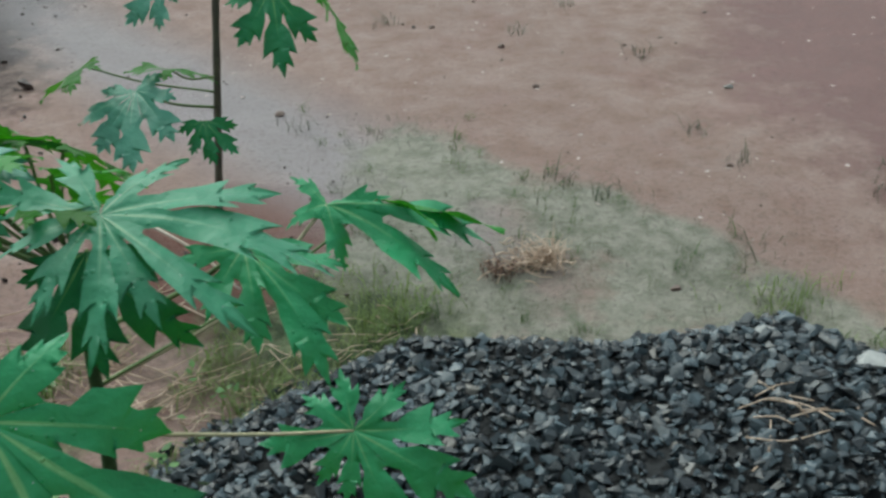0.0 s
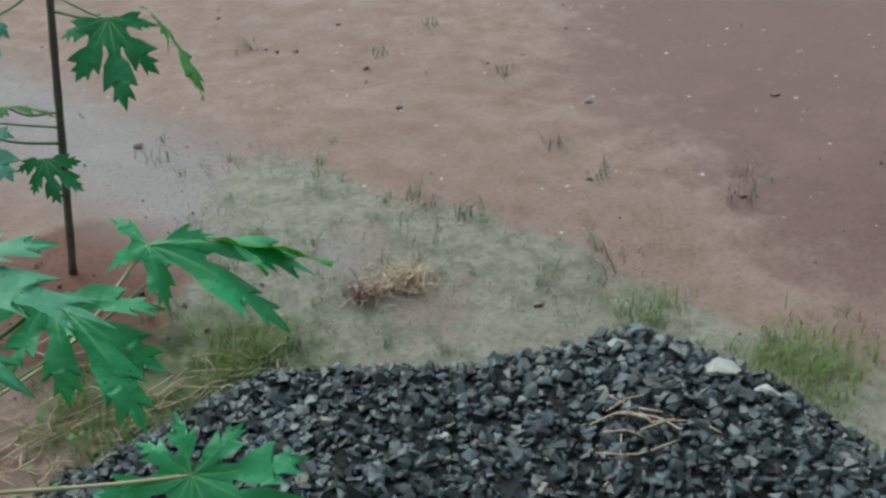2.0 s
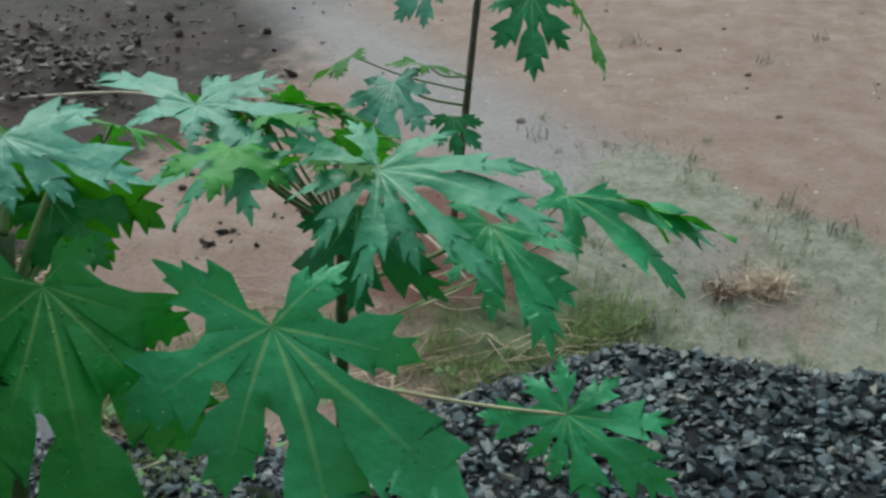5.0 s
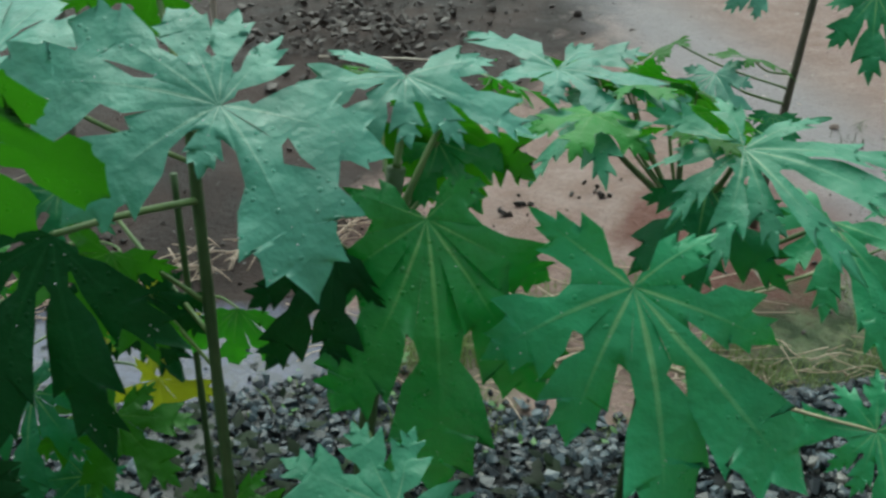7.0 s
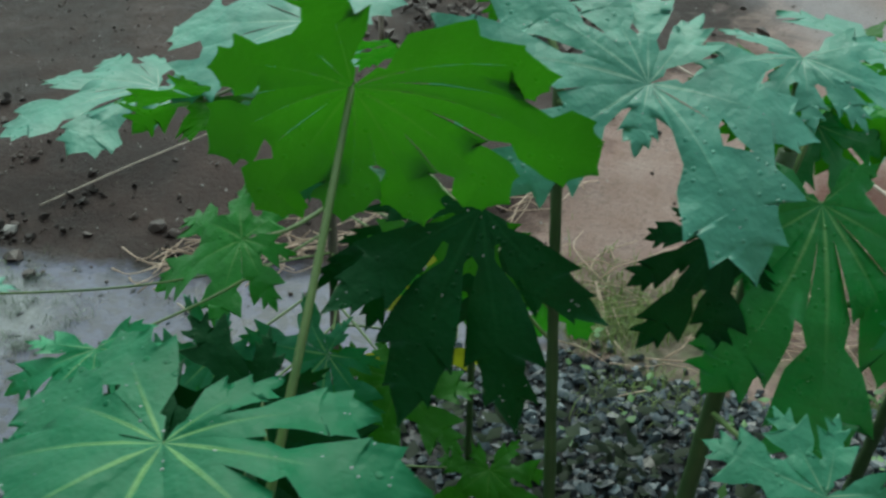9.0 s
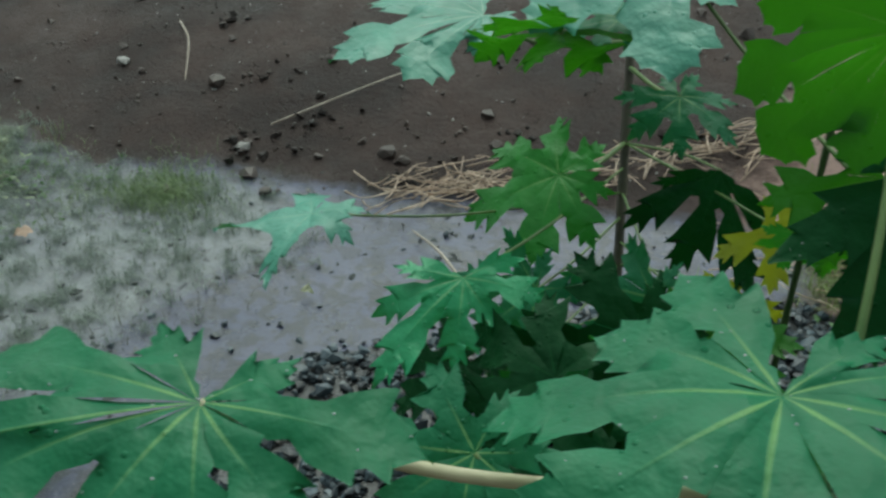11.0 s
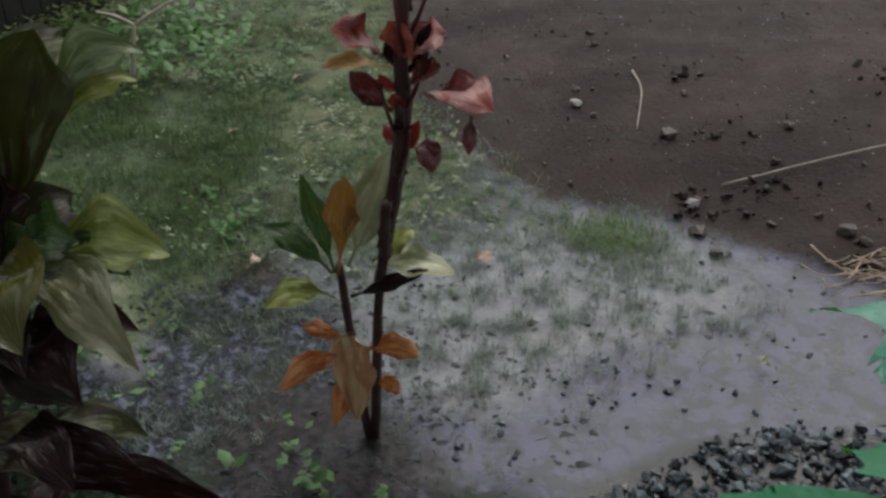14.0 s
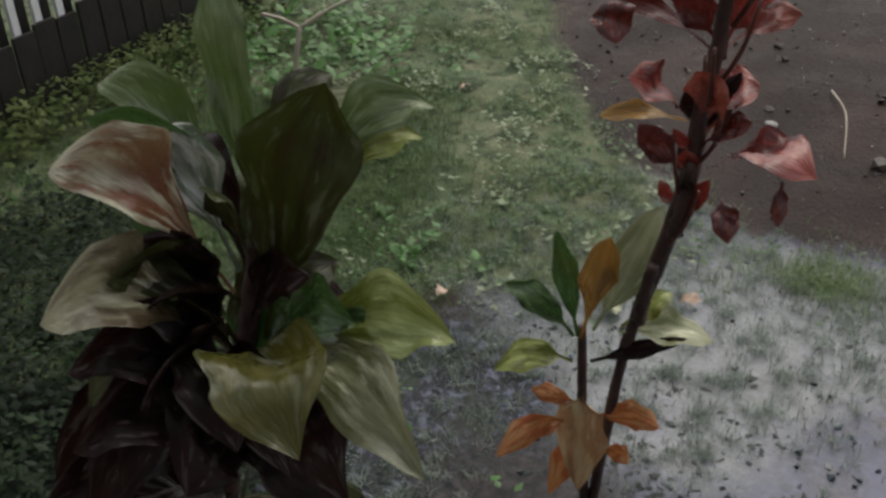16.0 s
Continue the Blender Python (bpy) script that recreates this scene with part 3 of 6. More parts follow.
def papaya_leaf(plant, hub, tip, facing, material, start, seed, droop=0.7, lobes=7, rise=0.0, radius=0.0034, dry=False, wide=1.0, cut=0.4, span=150, beads=0, label="", hang=0.35, back=0.3, shape=None, arch=0.12, web=1.0, wavy=1.0, calm=0.0, ribs=1.0):
    """A palmate leaf with cut, toothed lobes on a long petiole. hub: where the ribs meet; tip: end of the middle lobe; facing: roughly
    the upper side's normal; start: the height at which the petiole leaves the stem. shape: instead of tip, each lobe's turn in
    degrees, reach and sink below the hub's plane. calm: 0 for sharp teeth, 1 for a nearly smooth margin."""
    rng = random.Random(seed)
    hub = Vector(hub)
    if shape:
        x, y, z = leaf_frame(facing)
        shape = sorted(((a + 180) % 360 - 180, reach, sink) for a, reach, sink in shape)
        turns = [(b[0] - a[0]) % 360 for a, b in zip(shape, shape[1:] + shape[:1])]
        first = turns.index(max(turns)) + 1
        shape = shape[first:] + shape[:first]
        tips = [(x * math.sin(radians(a)) + y * math.cos(radians(a))) * reach - z * sink for a, reach, sink in shape]
    else:
        tips, z = palm_shape(hub, Vector(tip), facing, lobes, span, droop, hang, back, rng)
    size = max(q.length for q in tips)
    count = len(tips)
    mids = []
    for q in tips:
        flat = q - z * q.dot(z)
        sway = flat.cross(z).normalized() * (q.length * rng.uniform(-0.09, 0.09))
        mids.append(flat * 0.52 + z * (arch * q.length * rng.uniform(0.6, 1.3) + 0.22 * q.dot(z)) + sway)

    def rib(i, s):
        s = min(1.0, max(0.0, s))
        return mids[i] * (2 * s * (1 - s)) + tips[i] * (s * s)

    def heading(i, s):
        return (mids[i] * (2 - 4 * s) + tips[i] * (2 * s)).normalized()

    gaps = [tips[i].angle(tips[i + 1]) for i in range(count - 1)]
    cuts = [cut * rng.uniform(0.82, 1.15) for _ in gaps]
    verts, faces, veins = [], [], []
    for i in range(count):
        length = tips[i].length
        twist = rng.uniform(-0.55, 0.55) * wavy
        phase, beat = rng.uniform(0, 6.28), rng.uniform(6, 10)
        for side in (-1, 1):
            other = i + side
            edge = i if side > 0 else i - 1
            joined = 0 <= other < count
            s0 = cuts[edge] if joined else 0.14
            half = 0.5 * gaps[edge] if joined else 0.42

            def border(s):
                if joined:
                    return 0.5 * (rib(i, s) + rib(other, s)) * min(1.22, 1 / max(0.5, math.cos(min(1.2, half)))) * web
                t = heading(i, s)
                return rib(i, s) + t.cross(z).normalized() * (side * length * s * math.tan(half))

            w0 = (border(s0) - rib(i, s0)).length / length
            wmax = wide * 0.21 * rng.uniform(0.9, 1.1)
            roof = (0.9 + 0.14 * calm) * math.tan(min(1.0, half))
            j = [rng.uniform(0.86, 1.16) for _ in range(8)]
            rows = [(s0 * f, s0 * f, None) for f in (0.0, 0.25, 0.5, 0.75, 1.0)]
            g = 1 - s0
            # margin past the cut: rib end, margin end, half width
            if size > 0.1 and length > 0.5 * size:
                tail = [(0.08, 0.04, min(0.66 * w0, wmax)), (0.2, 0.2, wmax * 0.78 * j[0]), (0.32, 0.36, wmax * 0.95 * j[1]), (0.42, 0.54, wmax * 1.12 * j[1]), (0.47, 0.63 - 0.08 * calm, wmax * (1.2 - 0.12 * calm) * j[1]),
                        (0.5, 0.5 + 0.06 * calm, wmax * (0.5 + 0.25 * calm) * j[2]), (0.58, 0.6 + 0.02 * calm, wmax * (0.44 + 0.22 * calm) * j[2]), (0.66, 0.76, wmax * 0.62 * j[3]), (0.7, 0.84 - 0.05 * calm, wmax * 0.64 * j[3]), (0.74, 0.74 + 0.05 * calm, wmax * (0.3 + 0.16 * calm) * j[4]),
                        (0.82, 0.83, wmax * (0.24 + 0.1 * calm) * j[4]), (0.92, 0.93, wmax * 0.1), (1.0, 1.0, 0.003)]
            else:
                tail = [(0.12, 0.08, min(0.66 * w0, wmax)), (0.3, 0.36, wmax * 0.9 * j[0]), (0.42, 0.6, wmax * 1.12 * j[1]), (0.5, 0.5, wmax * (0.5 + 0.2 * calm) * j[2]), (0.66, 0.78, wmax * 0.58 * j[3]), (0.74, 0.72, wmax * 0.3), (0.9, 0.92, wmax * 0.14), (1.0, 1.0, 0.003)]
            for a, b, w in tail:
                rows.append((s0 + g * a, s0 + g * b, min(w, roof * (s0 + g * b)) if joined else w))
            dense = []
            for p, q in zip(rows, rows[1:]):
                dense.append(p)
                if p[2] is not None and q[2] is not None:
                    dense.append(tuple((u + v) / 2 for u, v in zip(p, q)))
            dense.append(rows[-1])
            first = len(verts)
            for sr, so, w in dense:
                thick = 0.012 * ribs * (1.15 - sr)
                here = w if w is not None else max(1e-4, (border(sr) - rib(i, sr)).length / length)
                rw = min(0.3, thick / max(here, 1e-4))
                for col, c in enumerate((0.0, 0.6 * rw, 1.3 * rw, 0.4, 0.72, 1.0)):
                    s = sr * (1 - c) + so * c
                    wave = 0.025 * wavy * length * c * c * math.sin(beat * s + phase + 1.7 * side) * min(1.0, 2.5 * s)
                    if w is None:
                        at = rib(i, sr).lerp(border(sr), c) + z * (wave + 0.05 * length * here * math.sin(math.pi * c))
                    else:
                        t = heading(i, min(1.0, s))
                        across = t.cross(z).normalized()
                        up = across.cross(t)
                        u = (s - s0) / g
                        if joined:
                            toward = border(s0) - rib(i, s0)
                            toward = (toward - t * toward.dot(t)).normalized() * side
                            f = max(0.0, 1 - 2.2 * max(0.0, u))
                            across = (across * (1 - f) + toward * f).normalized()
                        angle = twist * min(1.0, 1.6 * max(0.0, u)) * side
                        at = rib(i, s) + (across * (side * math.cos(angle)) + up * math.sin(angle)) * (w * c * length) + z * wave
                    verts.append(hub + at)
                    vein = 0.16 if w is not None and w > 0.7 * wmax and sr > s0 + 0.3 * g and c < 0.8 else 0.0
                    veins.append(max(0.0, 1.0 - 1.5 / ribs * sr) if col < 2 else vein)
            m = 6
            for r in range(len(dense) - 1):
                for c in range(m - 1):
                    f = [first + r * m + c, first + r * m + c + 1, first + (r + 1) * m + c + 1, first + (r + 1) * m + c]
                    faces.append(tuple(f[::-1]) if side > 0 else tuple(f))
    leaf = mesh_object("leaf", verts, faces, material, plant, label, attrs={"rib": veins})
    if beads:
        bv, bf = [], []
        for _ in range(beads):
            f = rng.choice(faces)
            a, b, c = (Vector(verts[i]) for i in f[:3])
            at = a.lerp(b, rng.random()).lerp(c, 0.5 * rng.random())
            up = (b - a).cross(c - a)
            if up.length < 1e-9:
                continue
            up = up.normalized() * (1 if up.dot(z) > 0 else -1)
            size_b = rng.uniform(0.0004, 0.0011)
            q = up.to_track_quat("Z", "Y").to_matrix()
            first = len(bv)
            for ring, (r, h) in enumerate(((1.0, 0.0), (0.8, 0.45), (0.4, 0.7))):
                for k in range(7):
                    w = 2 * math.pi * (k + 0.5 * ring) / 7
                    bv.append(at + q @ Vector((r * math.cos(w), r * math.sin(w), h)) * size_b)
            bv.append(at + up * (0.8 * size_b))
            for ring in range(2):
                for k in range(7):
                    j = (k + 1) % 7
                    bf.append((first + 7 * ring + k, first + 7 * ring + j, first + 7 * ring + 7 + j, first + 7 * ring + 7 + k))
            bf += [(first + 14 + k, first + 14 + (k + 1) % 7, first + 21) for k in range(7)]
        tagged(mesh_object("rain_drops", bv, bf, WATER_BEAD, leaf, "clear rain drops standing on the leaf"), kind="stuff")
    flat = min(math.hypot(q.x - hub.x, q.y - hub.y) for q in STEMS[plant.name])
    goal = hub.z - min(0.45, max(0.1, 0.5 * flat)) if start is None else start
    start = min(STEMS[plant.name], key=lambda q: abs(q.z - goal))
    under = hub - z * (0.22 * size)
    middle = start.lerp(under, 0.6) + Vector((0, 0, rise))
    line = spline([start, middle, hub - z * 0.006 * size], 10)
    pv, pf = tube(line, (radius * 1.35, radius), 8)
    mesh_object("petiole", pv, pf, PETIOLE_DRY if dry else PETIOLE, leaf)
    return leaf


def papaya_plant(base, top, r0, r1, label, dark=False, via=None):
    """The plant's empty and its ringed stem."""
    at = (base[0], base[1], float(ground_height(base[0], base[1])) - 0.01)
    plant = empty("papaya_plant", at, label, "plant", "young papaya plants")
    rng = random.Random(int(1000 * abs(base[0])))
    pts = [at, *( [via] if via else [] ), top]
    line = spline(pts, 30 if not via else 16)
    radii = []
    for i in range(len(line)):
        s = i / (len(line) - 1)
        radii.append((r0 + (r1 - r0) * s) * (1 + 0.1 * (i % 3 == 0) + rng.uniform(-0.03, 0.03)))
    STEMS[plant.name] = line
    v, f = tube(line, radii, 12, 0.03, rng)
    mesh_object("stem", v, f, STEM_DARK if dark else STEM, plant)
    return plant


# slim plant at the mud's edge
p = papaya_plant((-0.715, 2.92), (-0.575, 2.95, 1.5), 0.012, 0.0085, "tall slim young papaya with a dark stem, rooted in red earth", True)
papaya_leaf(p, (-0.462, 2.797, 0.905), None, (0.1, -0.8, 0.5), LEAF, 0.9, 11, shape=((70, 0.13, 0), (32, 0.186, 0), (-4, 0.244, 0), (-35, 0.189, 0), (-75, 0.12, 0)), cut=0.42, wide=0.95)
papaya_leaf(p, (-0.35, 2.86, 0.86), (-0.27, 2.95, 0.66), (0.75, 0.2, 0.5), LEAF_LIME, 0.93, 12, 0.5, lobes=5, span=100, radius=0.0026)
papaya_leaf(p, (-0.741, 2.788, 0.92), None, (-0.1, -0.8, 0.5), LEAF_BLUE, 0.97, 13, shape=((93, 0.12, 0), (40, 0.15, 0), (0, 0.13, 0), (-40, 0.07, 0)), radius=0.003)
papaya_leaf(p, (-0.84, 2.728, 0.646), None, (-0.1, -0.6, 0.8), LEAF_BLUE, None, 14, shape=((100, 0.1, 0), (62, 0.175, 0), (32, 0.2, 0.02), (1, 0.24, 0.02), (-33, 0.19, 0.02), (-70, 0.12, 0), (-120, 0.09, 0)), cut=0.5, wide=1.05)
papaya_leaf(p, (-0.658, 2.692, 0.572), None, (0.1, -0.8, 0.5), LEAF, None, 15, shape=((70, 0.08, 0), (24, 0.1, 0), (-12, 0.125, 0), (-42, 0.13, 0), (-80, 0.09, 0)), radius=0.0028)
papaya_leaf(p, (-0.752, 2.771, 0.69), None, (0.1, 0.35, 1), LEAF_YOUNG, None, 16, shape=((100, 0.13, 0.02), (60, 0.09, 0.02), (0, 0.07, 0.03), (-60, 0.09, 0.02), (-100, 0.13, 0.03), (-150, 0.08, 0.01)), radius=0.0026)
papaya_leaf(p, (-0.96, 2.718, 0.722), (-1.07, 2.66, 0.64), (-0.2, 0.2, 1), LEAF_YOUNG, None, 17, 0.9, lobes=5, span=120, radius=0.0024)

# bushy plant beside the gravel
p = papaya_plant((-0.62, 1.46), (-0.5, 1.24, 0.97), 0.013, 0.009, "bushy young papaya with deeply cut leaves beside the gravel")
papaya_leaf(p, (-0.36, 0.98, 1.2), None, (0.1, -0.35, 1), LEAF_MID, None, 21, shape=((140, 0.1, 0), (100, 0.13, 0), (60, 0.11, 0.02), (25, 0.12, 0.05), (-5, 0.15, 0.07), (-36, 0.135, 0.04), (-58, 0.208, 0.04), (-82, 0.245, 0.03), (-108, 0.187, 0.01), (-140, 0.117, 0)), cut=0.26, wide=0.72, beads=26, web=1.05)
papaya_leaf(p, (-0.293, 1.321, 0.964), None, (0.2, -0.55, 0.8), LEAF_FRESH, 0.86, 27, shape=((110, 0.09, 0), (60, 0.1, 0), (14, 0.115, 0.02), (-20, 0.15, 0.03), (-43, 0.228, 0.03), (-66, 0.185, 0.03), (-95, 0.15, 0.02)), cut=0.34, wide=0.9)
papaya_leaf(p, (-0.2, 1.541, 0.916), None, (0.1, -0.45, 0.9), LEAF_FRESH, 0.74, 22, shape=((127, 0.08, 0), (65, 0.07, 0.04), (-24, 0.095, 0.06), (-64, 0.249, 0.07), (-86, 0.27, 0.05), (-112, 0.11, 0.02)), cut=0.3, wide=0.85, dry=True, radius=0.003, rise=-0.03)
papaya_leaf(p, (-0.12, 1.56, 0.915), (0.1, 1.5, 0.87), (0.1, 0.6, 0.8), LEAF_LIME, 0.74, 28, 0.6, lobes=3, span=35, wide=0.6, cut=0.3, radius=0.002)
papaya_leaf(p, (-0.175, 1.462, 0.519), None, (0.1, -0.7, 0.75), LEAF_FRESH, 0.62, 23, shape=((173, 0.113, 0), (130, 0.11, 0), (89, 0.165, 0.02), (40, 0.11, 0.03), (12, 0.12, 0.03), (-18, 0.183, 0.03), (-56, 0.244, 0.03), (-90, 0.2, 0.02), (-128, 0.125, 0)), cut=0.36, wide=0.95, dry=True, radius=0.003)
papaya_leaf(p, (-0.655, 1.128, 1.201), None, (0, -0.25, 1), LEAF_BLUE, None, 24, shape=((-123, 0.126, 0), (-165, 0.08, 0), (107, 0.173, 0), (51, 0.1, 0), (-15, 0.08, 0.01), (-56, 0.137, 0.02), (-80, 0.19, 0.01)), cut=0.42)
papaya_leaf(p, (-0.42, 1.08, 1.1), (-0.4, 1.0, 0.95), (0.0, -0.8, 0.4), LEAF, None, 25, 0.6, lobes=5, span=85, wide=1.0)
for n, (x, y, z) in enumerate(((-0.547, 1.1, 1.205), (-0.54, 1.259, 1.16), (-0.563, 1.026, 1.19), (-0.44, 1.0, 1.2), (-0.62, 1.2, 1.18))):
    a = 2.1 * n + 0.6
    papaya_leaf(p, (x, y, z), (x + 0.1 * math.cos(a), y + 0.1 * math.sin(a), z - 0.02), (0.2 * math.cos(a), 0.5, 1), (LEAF_LIME, LEAF_YOUNG)[n % 2], None, 200 + n, 0.9, lobes=5, span=120, radius=0.0022)

papaya_leaf(p, (-0.58, 1.06, 1.17), (-0.66, 0.96, 1.12), (-0.1, -0.2, 1), LEAF_MID, None, 75, 0.5, lobes=8, span=155, wide=0.85, cut=0.32)
for n, (x, y, z, a) in enumerate(((-0.6, 1.26, 1.165, 0.2), (-0.5, 1.28, 1.14, -0.4), (-0.47, 1.15, 1.165, 0.1), (-0.62, 1.18, 1.18, 2.9))):
    papaya_leaf(p, (x, y, z), (x + 0.11 * math.cos(a), y + 0.11 * math.sin(a), z - 0.03), (0.1, 0.75, 0.7), (LEAF_LIME, LEAF_YOUNG)[n % 2], None, 220 + n, 0.9, lobes=5, span=100, wide=1.0, radius=0.002)

# plant with the large hanging leaves
p = papaya_plant((-0.75, 0.53), (-0.645, 0.68, 1.24), 0.013, 0.009, "young papaya with large dark hanging leaves, standing in gravel")
papaya_leaf(p, (-0.597, 0.656, 1.203), None, (0.5, -0.8, 0.35), LEAF_DEEP, None, 31, shape=((113, 0.09, 0), (56, 0.15, 0.03), (27, 0.235, 0.03), (0, 0.3, 0.01), (-29, 0.235, 0.03), (-60, 0.15, 0.03), (-126, 0.07, 0)), cut=0.54, wide=1.15, beads=33, calm=0.25)
papaya_leaf(p, (-0.392, 0.71, 1.151), None, (0.4, -0.75, 0.5), LEAF_FRESH, None, 32, shape=((128, 0.131, 0), (64, 0.17, 0.02), (22, 0.175, 0.03), (-6, 0.27, 0.02), (-40, 0.275, 0.02), (-68, 0.16, 0.02), (-122, 0.1, 0)), cut=0.36, wide=1.1, beads=40, calm=0.5, ribs=1.4)
papaya_leaf(p, (-0.657, 0.725, 1.323), None, (0.25, -0.35, 1), LEAF_BLUE, None, 33, shape=((82, 0.09, 0), (40, 0.125, 0), (0, 0.112, 0.02), (-36, 0.085, 0.02), (-68, 0.1, 0.02), (-96, 0.148, 0.02), (-138, 0.099, 0)), cut=0.42, beads=26)
papaya_leaf(p, (-0.64, 0.77, 1.26), (-0.6, 0.8, 1.14), (-0.3, 0.8, 0.5), LEAF_YOUNG, None, 34, 0.8, lobes=7)
papaya_leaf(p, (-0.64, 0.76, 1.24), (-0.58, 0.75, 1.17), (0.5, -0.6, 0.5), LEAF_DEEP, None, 37, 0.8, lobes=5, span=110, wide=1.1)
papaya_leaf(p, (-0.67, 0.6, 1.185), None, (0.3, -0.9, 0.2), LEAF_SHADED, None, 35, shape=((100, 0.06, 0), (72, 0.088, 0), (50, 0.125, 0), (28, 0.168, 0), (0, 0.14, 0), (-38, 0.09, 0)), cut=0.45, wide=0.9, radius=0.0026)
papaya_leaf(p, (-0.497, 0.418, 1.051), None, (0.3, -0.5, 0.8), LEAF_MID, None, 36, shape=((158, 0.077, 0), (118, 0.09, 0), (80, 0.115, 0.01), (30, 0.12, 0.02), (-20, 0.13, 0.03), (-70, 0.1, 0.02), (-127, 0.08, 0.01)), radius=0.0028)
for n, (x, y, z) in enumerate(((-0.646, 0.903, 1.263), (-0.72, 0.78, 1.29), (-0.64, 0.82, 1.25))):
    a = 1.9 * n
    papaya_leaf(p, (x, y, z), (x + 0.09 * math.cos(a), y + 0.09 * math.sin(a), z - 0.03), (0.2, 0.6, 1), (LEAF_LIME, LEAF_YOUNG)[n % 2], None, 210 + n, 0.9, lobes=5, span=110, radius=0.0022)

# plant with the broad waxy leaf
p = papaya_plant((-0.78, 0.49), (-0.9, 0.66, 1.29), 0.009, 0.0065, "young papaya with a broad waxy blue-green top leaf")
papaya_leaf(p, (-0.741, 0.53, 1.344), None, (0.3, -0.45, 0.85), LEAF_BLUE, None, 41, shape=((-112, 0.165, 0.03), (-62, 0.205, 0.04), (-24, 0.075, 0.01), (16, 0.175, 0.03), (63, 0.235, 0.02), (88, 0.18, 0), (118, 0.13, 0), (150, 0.115, 0), (178, 0.1, 0)), cut=0.38, wide=1.35, beads=60, calm=0.6, wavy=0.6)
papaya_leaf(p, (-0.835, 0.394, 1.251), None, (0.45, -0.75, 0.3), LEAF_SHADED, None, 52, shape=((88, 0.11, 0), (55, 0.187, 0.02), (20, 0.235, 0.02), (-9, 0.23, 0.02), (-47, 0.16, 0)), cut=0.2, wide=0.88, beads=26, calm=0.6)
papaya_leaf(p, (-1.36, 0.78, 1.22), (-1.6, 0.72, 1.18), (0.1, -0.3, 1), LEAF_BLUE, None, 42, 0.5, wide=1.3, cut=0.62, calm=0.9, wavy=0.6, radius=0.0024)
papaya_leaf(p, (-0.98, 0.72, 1.38), (-1.07, 0.66, 1.35), (-0.4, 0.7, 0.5), LEAF_YOUNG, None, 45, 0.5, lobes=7)
papaya_leaf(p, (-1.066, 0.587, 1.301), (-1.13, 0.6, 1.25), (-0.3, 0.6, 0.7), LEAF_LIME, None, 48, 0.7, lobes=5, span=110, radius=0.0024)
papaya_leaf(p, (-0.95, 0.56, 1.12), (-0.99, 0.5, 1.0), (0.4, -0.6, 0.5), LEAF_YOUNG, None, 49, 0.7, lobes=5, span=110, radius=0.0024)

papaya_leaf(p, (-0.959, 0.612, 1.039), (-0.93, 0.6, 0.95), (0.3, -0.3, 0.9), LEAF_SHADED, None, 80, 0.6, lobes=7, span=110, cut=0.5, radius=0.0019)

# thin shoot among the larger plants
p = papaya_plant((-1.16, 0.87), (-1.12, 0.85, 1.06), 0.006, 0.005, "thin papaya shoot with lime leaves among larger plants")
papaya_leaf(p, (-0.945, 0.753, 0.94), (-0.955, 0.75, 0.84), (0.4, -0.8, 0.35), LEAF_LIME, None, 81, 0.5, lobes=5, span=80, cut=0.55, calm=0.8, radius=0.0018)
papaya_leaf(p, (-1.03, 0.69, 0.96), (-1.035, 0.685, 0.88), (0.4, -0.8, 0.35), LEAF_YOUNG, None, 82, 0.5, lobes=5, span=90, cut=0.55, calm=0.8, radius=0.0018)
papaya_leaf(p, (-1.07, 0.66, 0.95), (-1.09, 0.66, 0.88), (0.4, -0.8, 0.35), LEAF_LIME, None, 83, 0.5, lobes=5, span=90, cut=0.55, calm=0.8, radius=0.0018)

# plant nearest the way
p = papaya_plant((-0.84, -0.02), (-0.78, 0.02, 1.185), 0.013, 0.009, "young papaya with bright back-lit leaves close to the path")
papaya_leaf(p, (-0.869, 0.257, 1.408), None, (-0.5, 0.8, 0.25), LEAF_YOUNG, None, 51, shape=((-168, 0.1, 0), (-100, 0.11, 0), (-67, 0.125, 0.02), (-38, 0.14, 0.02), (-7, 0.115, 0.03), (24, 0.13, 0.03), (50, 0.16, 0.02), (72, 0.2, 0.03), (96, 0.16, 0.01)), cut=0.68, wide=1.15, beads=14, calm=1.0, wavy=0.3, radius=0.0027)
papaya_leaf(p, (-0.804, -0.025, 1.291), None, (-0.05, -0.1, 1), LEAF, None, 53, shape=((122, 0.13, 0), (86, 0.13, 0.01), (56, 0.18, 0.03), (24, 0.18, 0.03), (-25, 0.19, 0.04), (-80, 0.17, 0.03), (-112, 0.164, 0.03), (-136, 0.132, 0.02), (-160, 0.085, 0)), cut=0.5, wide=1.1, beads=46, calm=0.7, ribs=1.05)
papaya_leaf(p, (-1.085, -0.235, 1.268), None, (0.05, -0.18, 1), LEAF, 1.18, 54, shape=((-115, 0.15, 0.02), (-82, 0.12, 0.03), (-45, 0.13, 0.04), (-5, 0.15, 0.04), (24, 0.21, 0.02), (42, 0.271, 0.02), (66, 0.17, 0), (110, 0.08, 0), (-158, 0.07, 0)), cut=0.44, wide=1.1, beads=40, calm=0.8, dry=True, radius=0.0042)
papaya_leaf(p, (-1.1, 0.35, 0.95), (-1.16, 0.27, 0.8), (0.4, -0.6, 0.6), LEAF_SHADED, None, 57, 0.6, lobes=7, radius=0.0019)
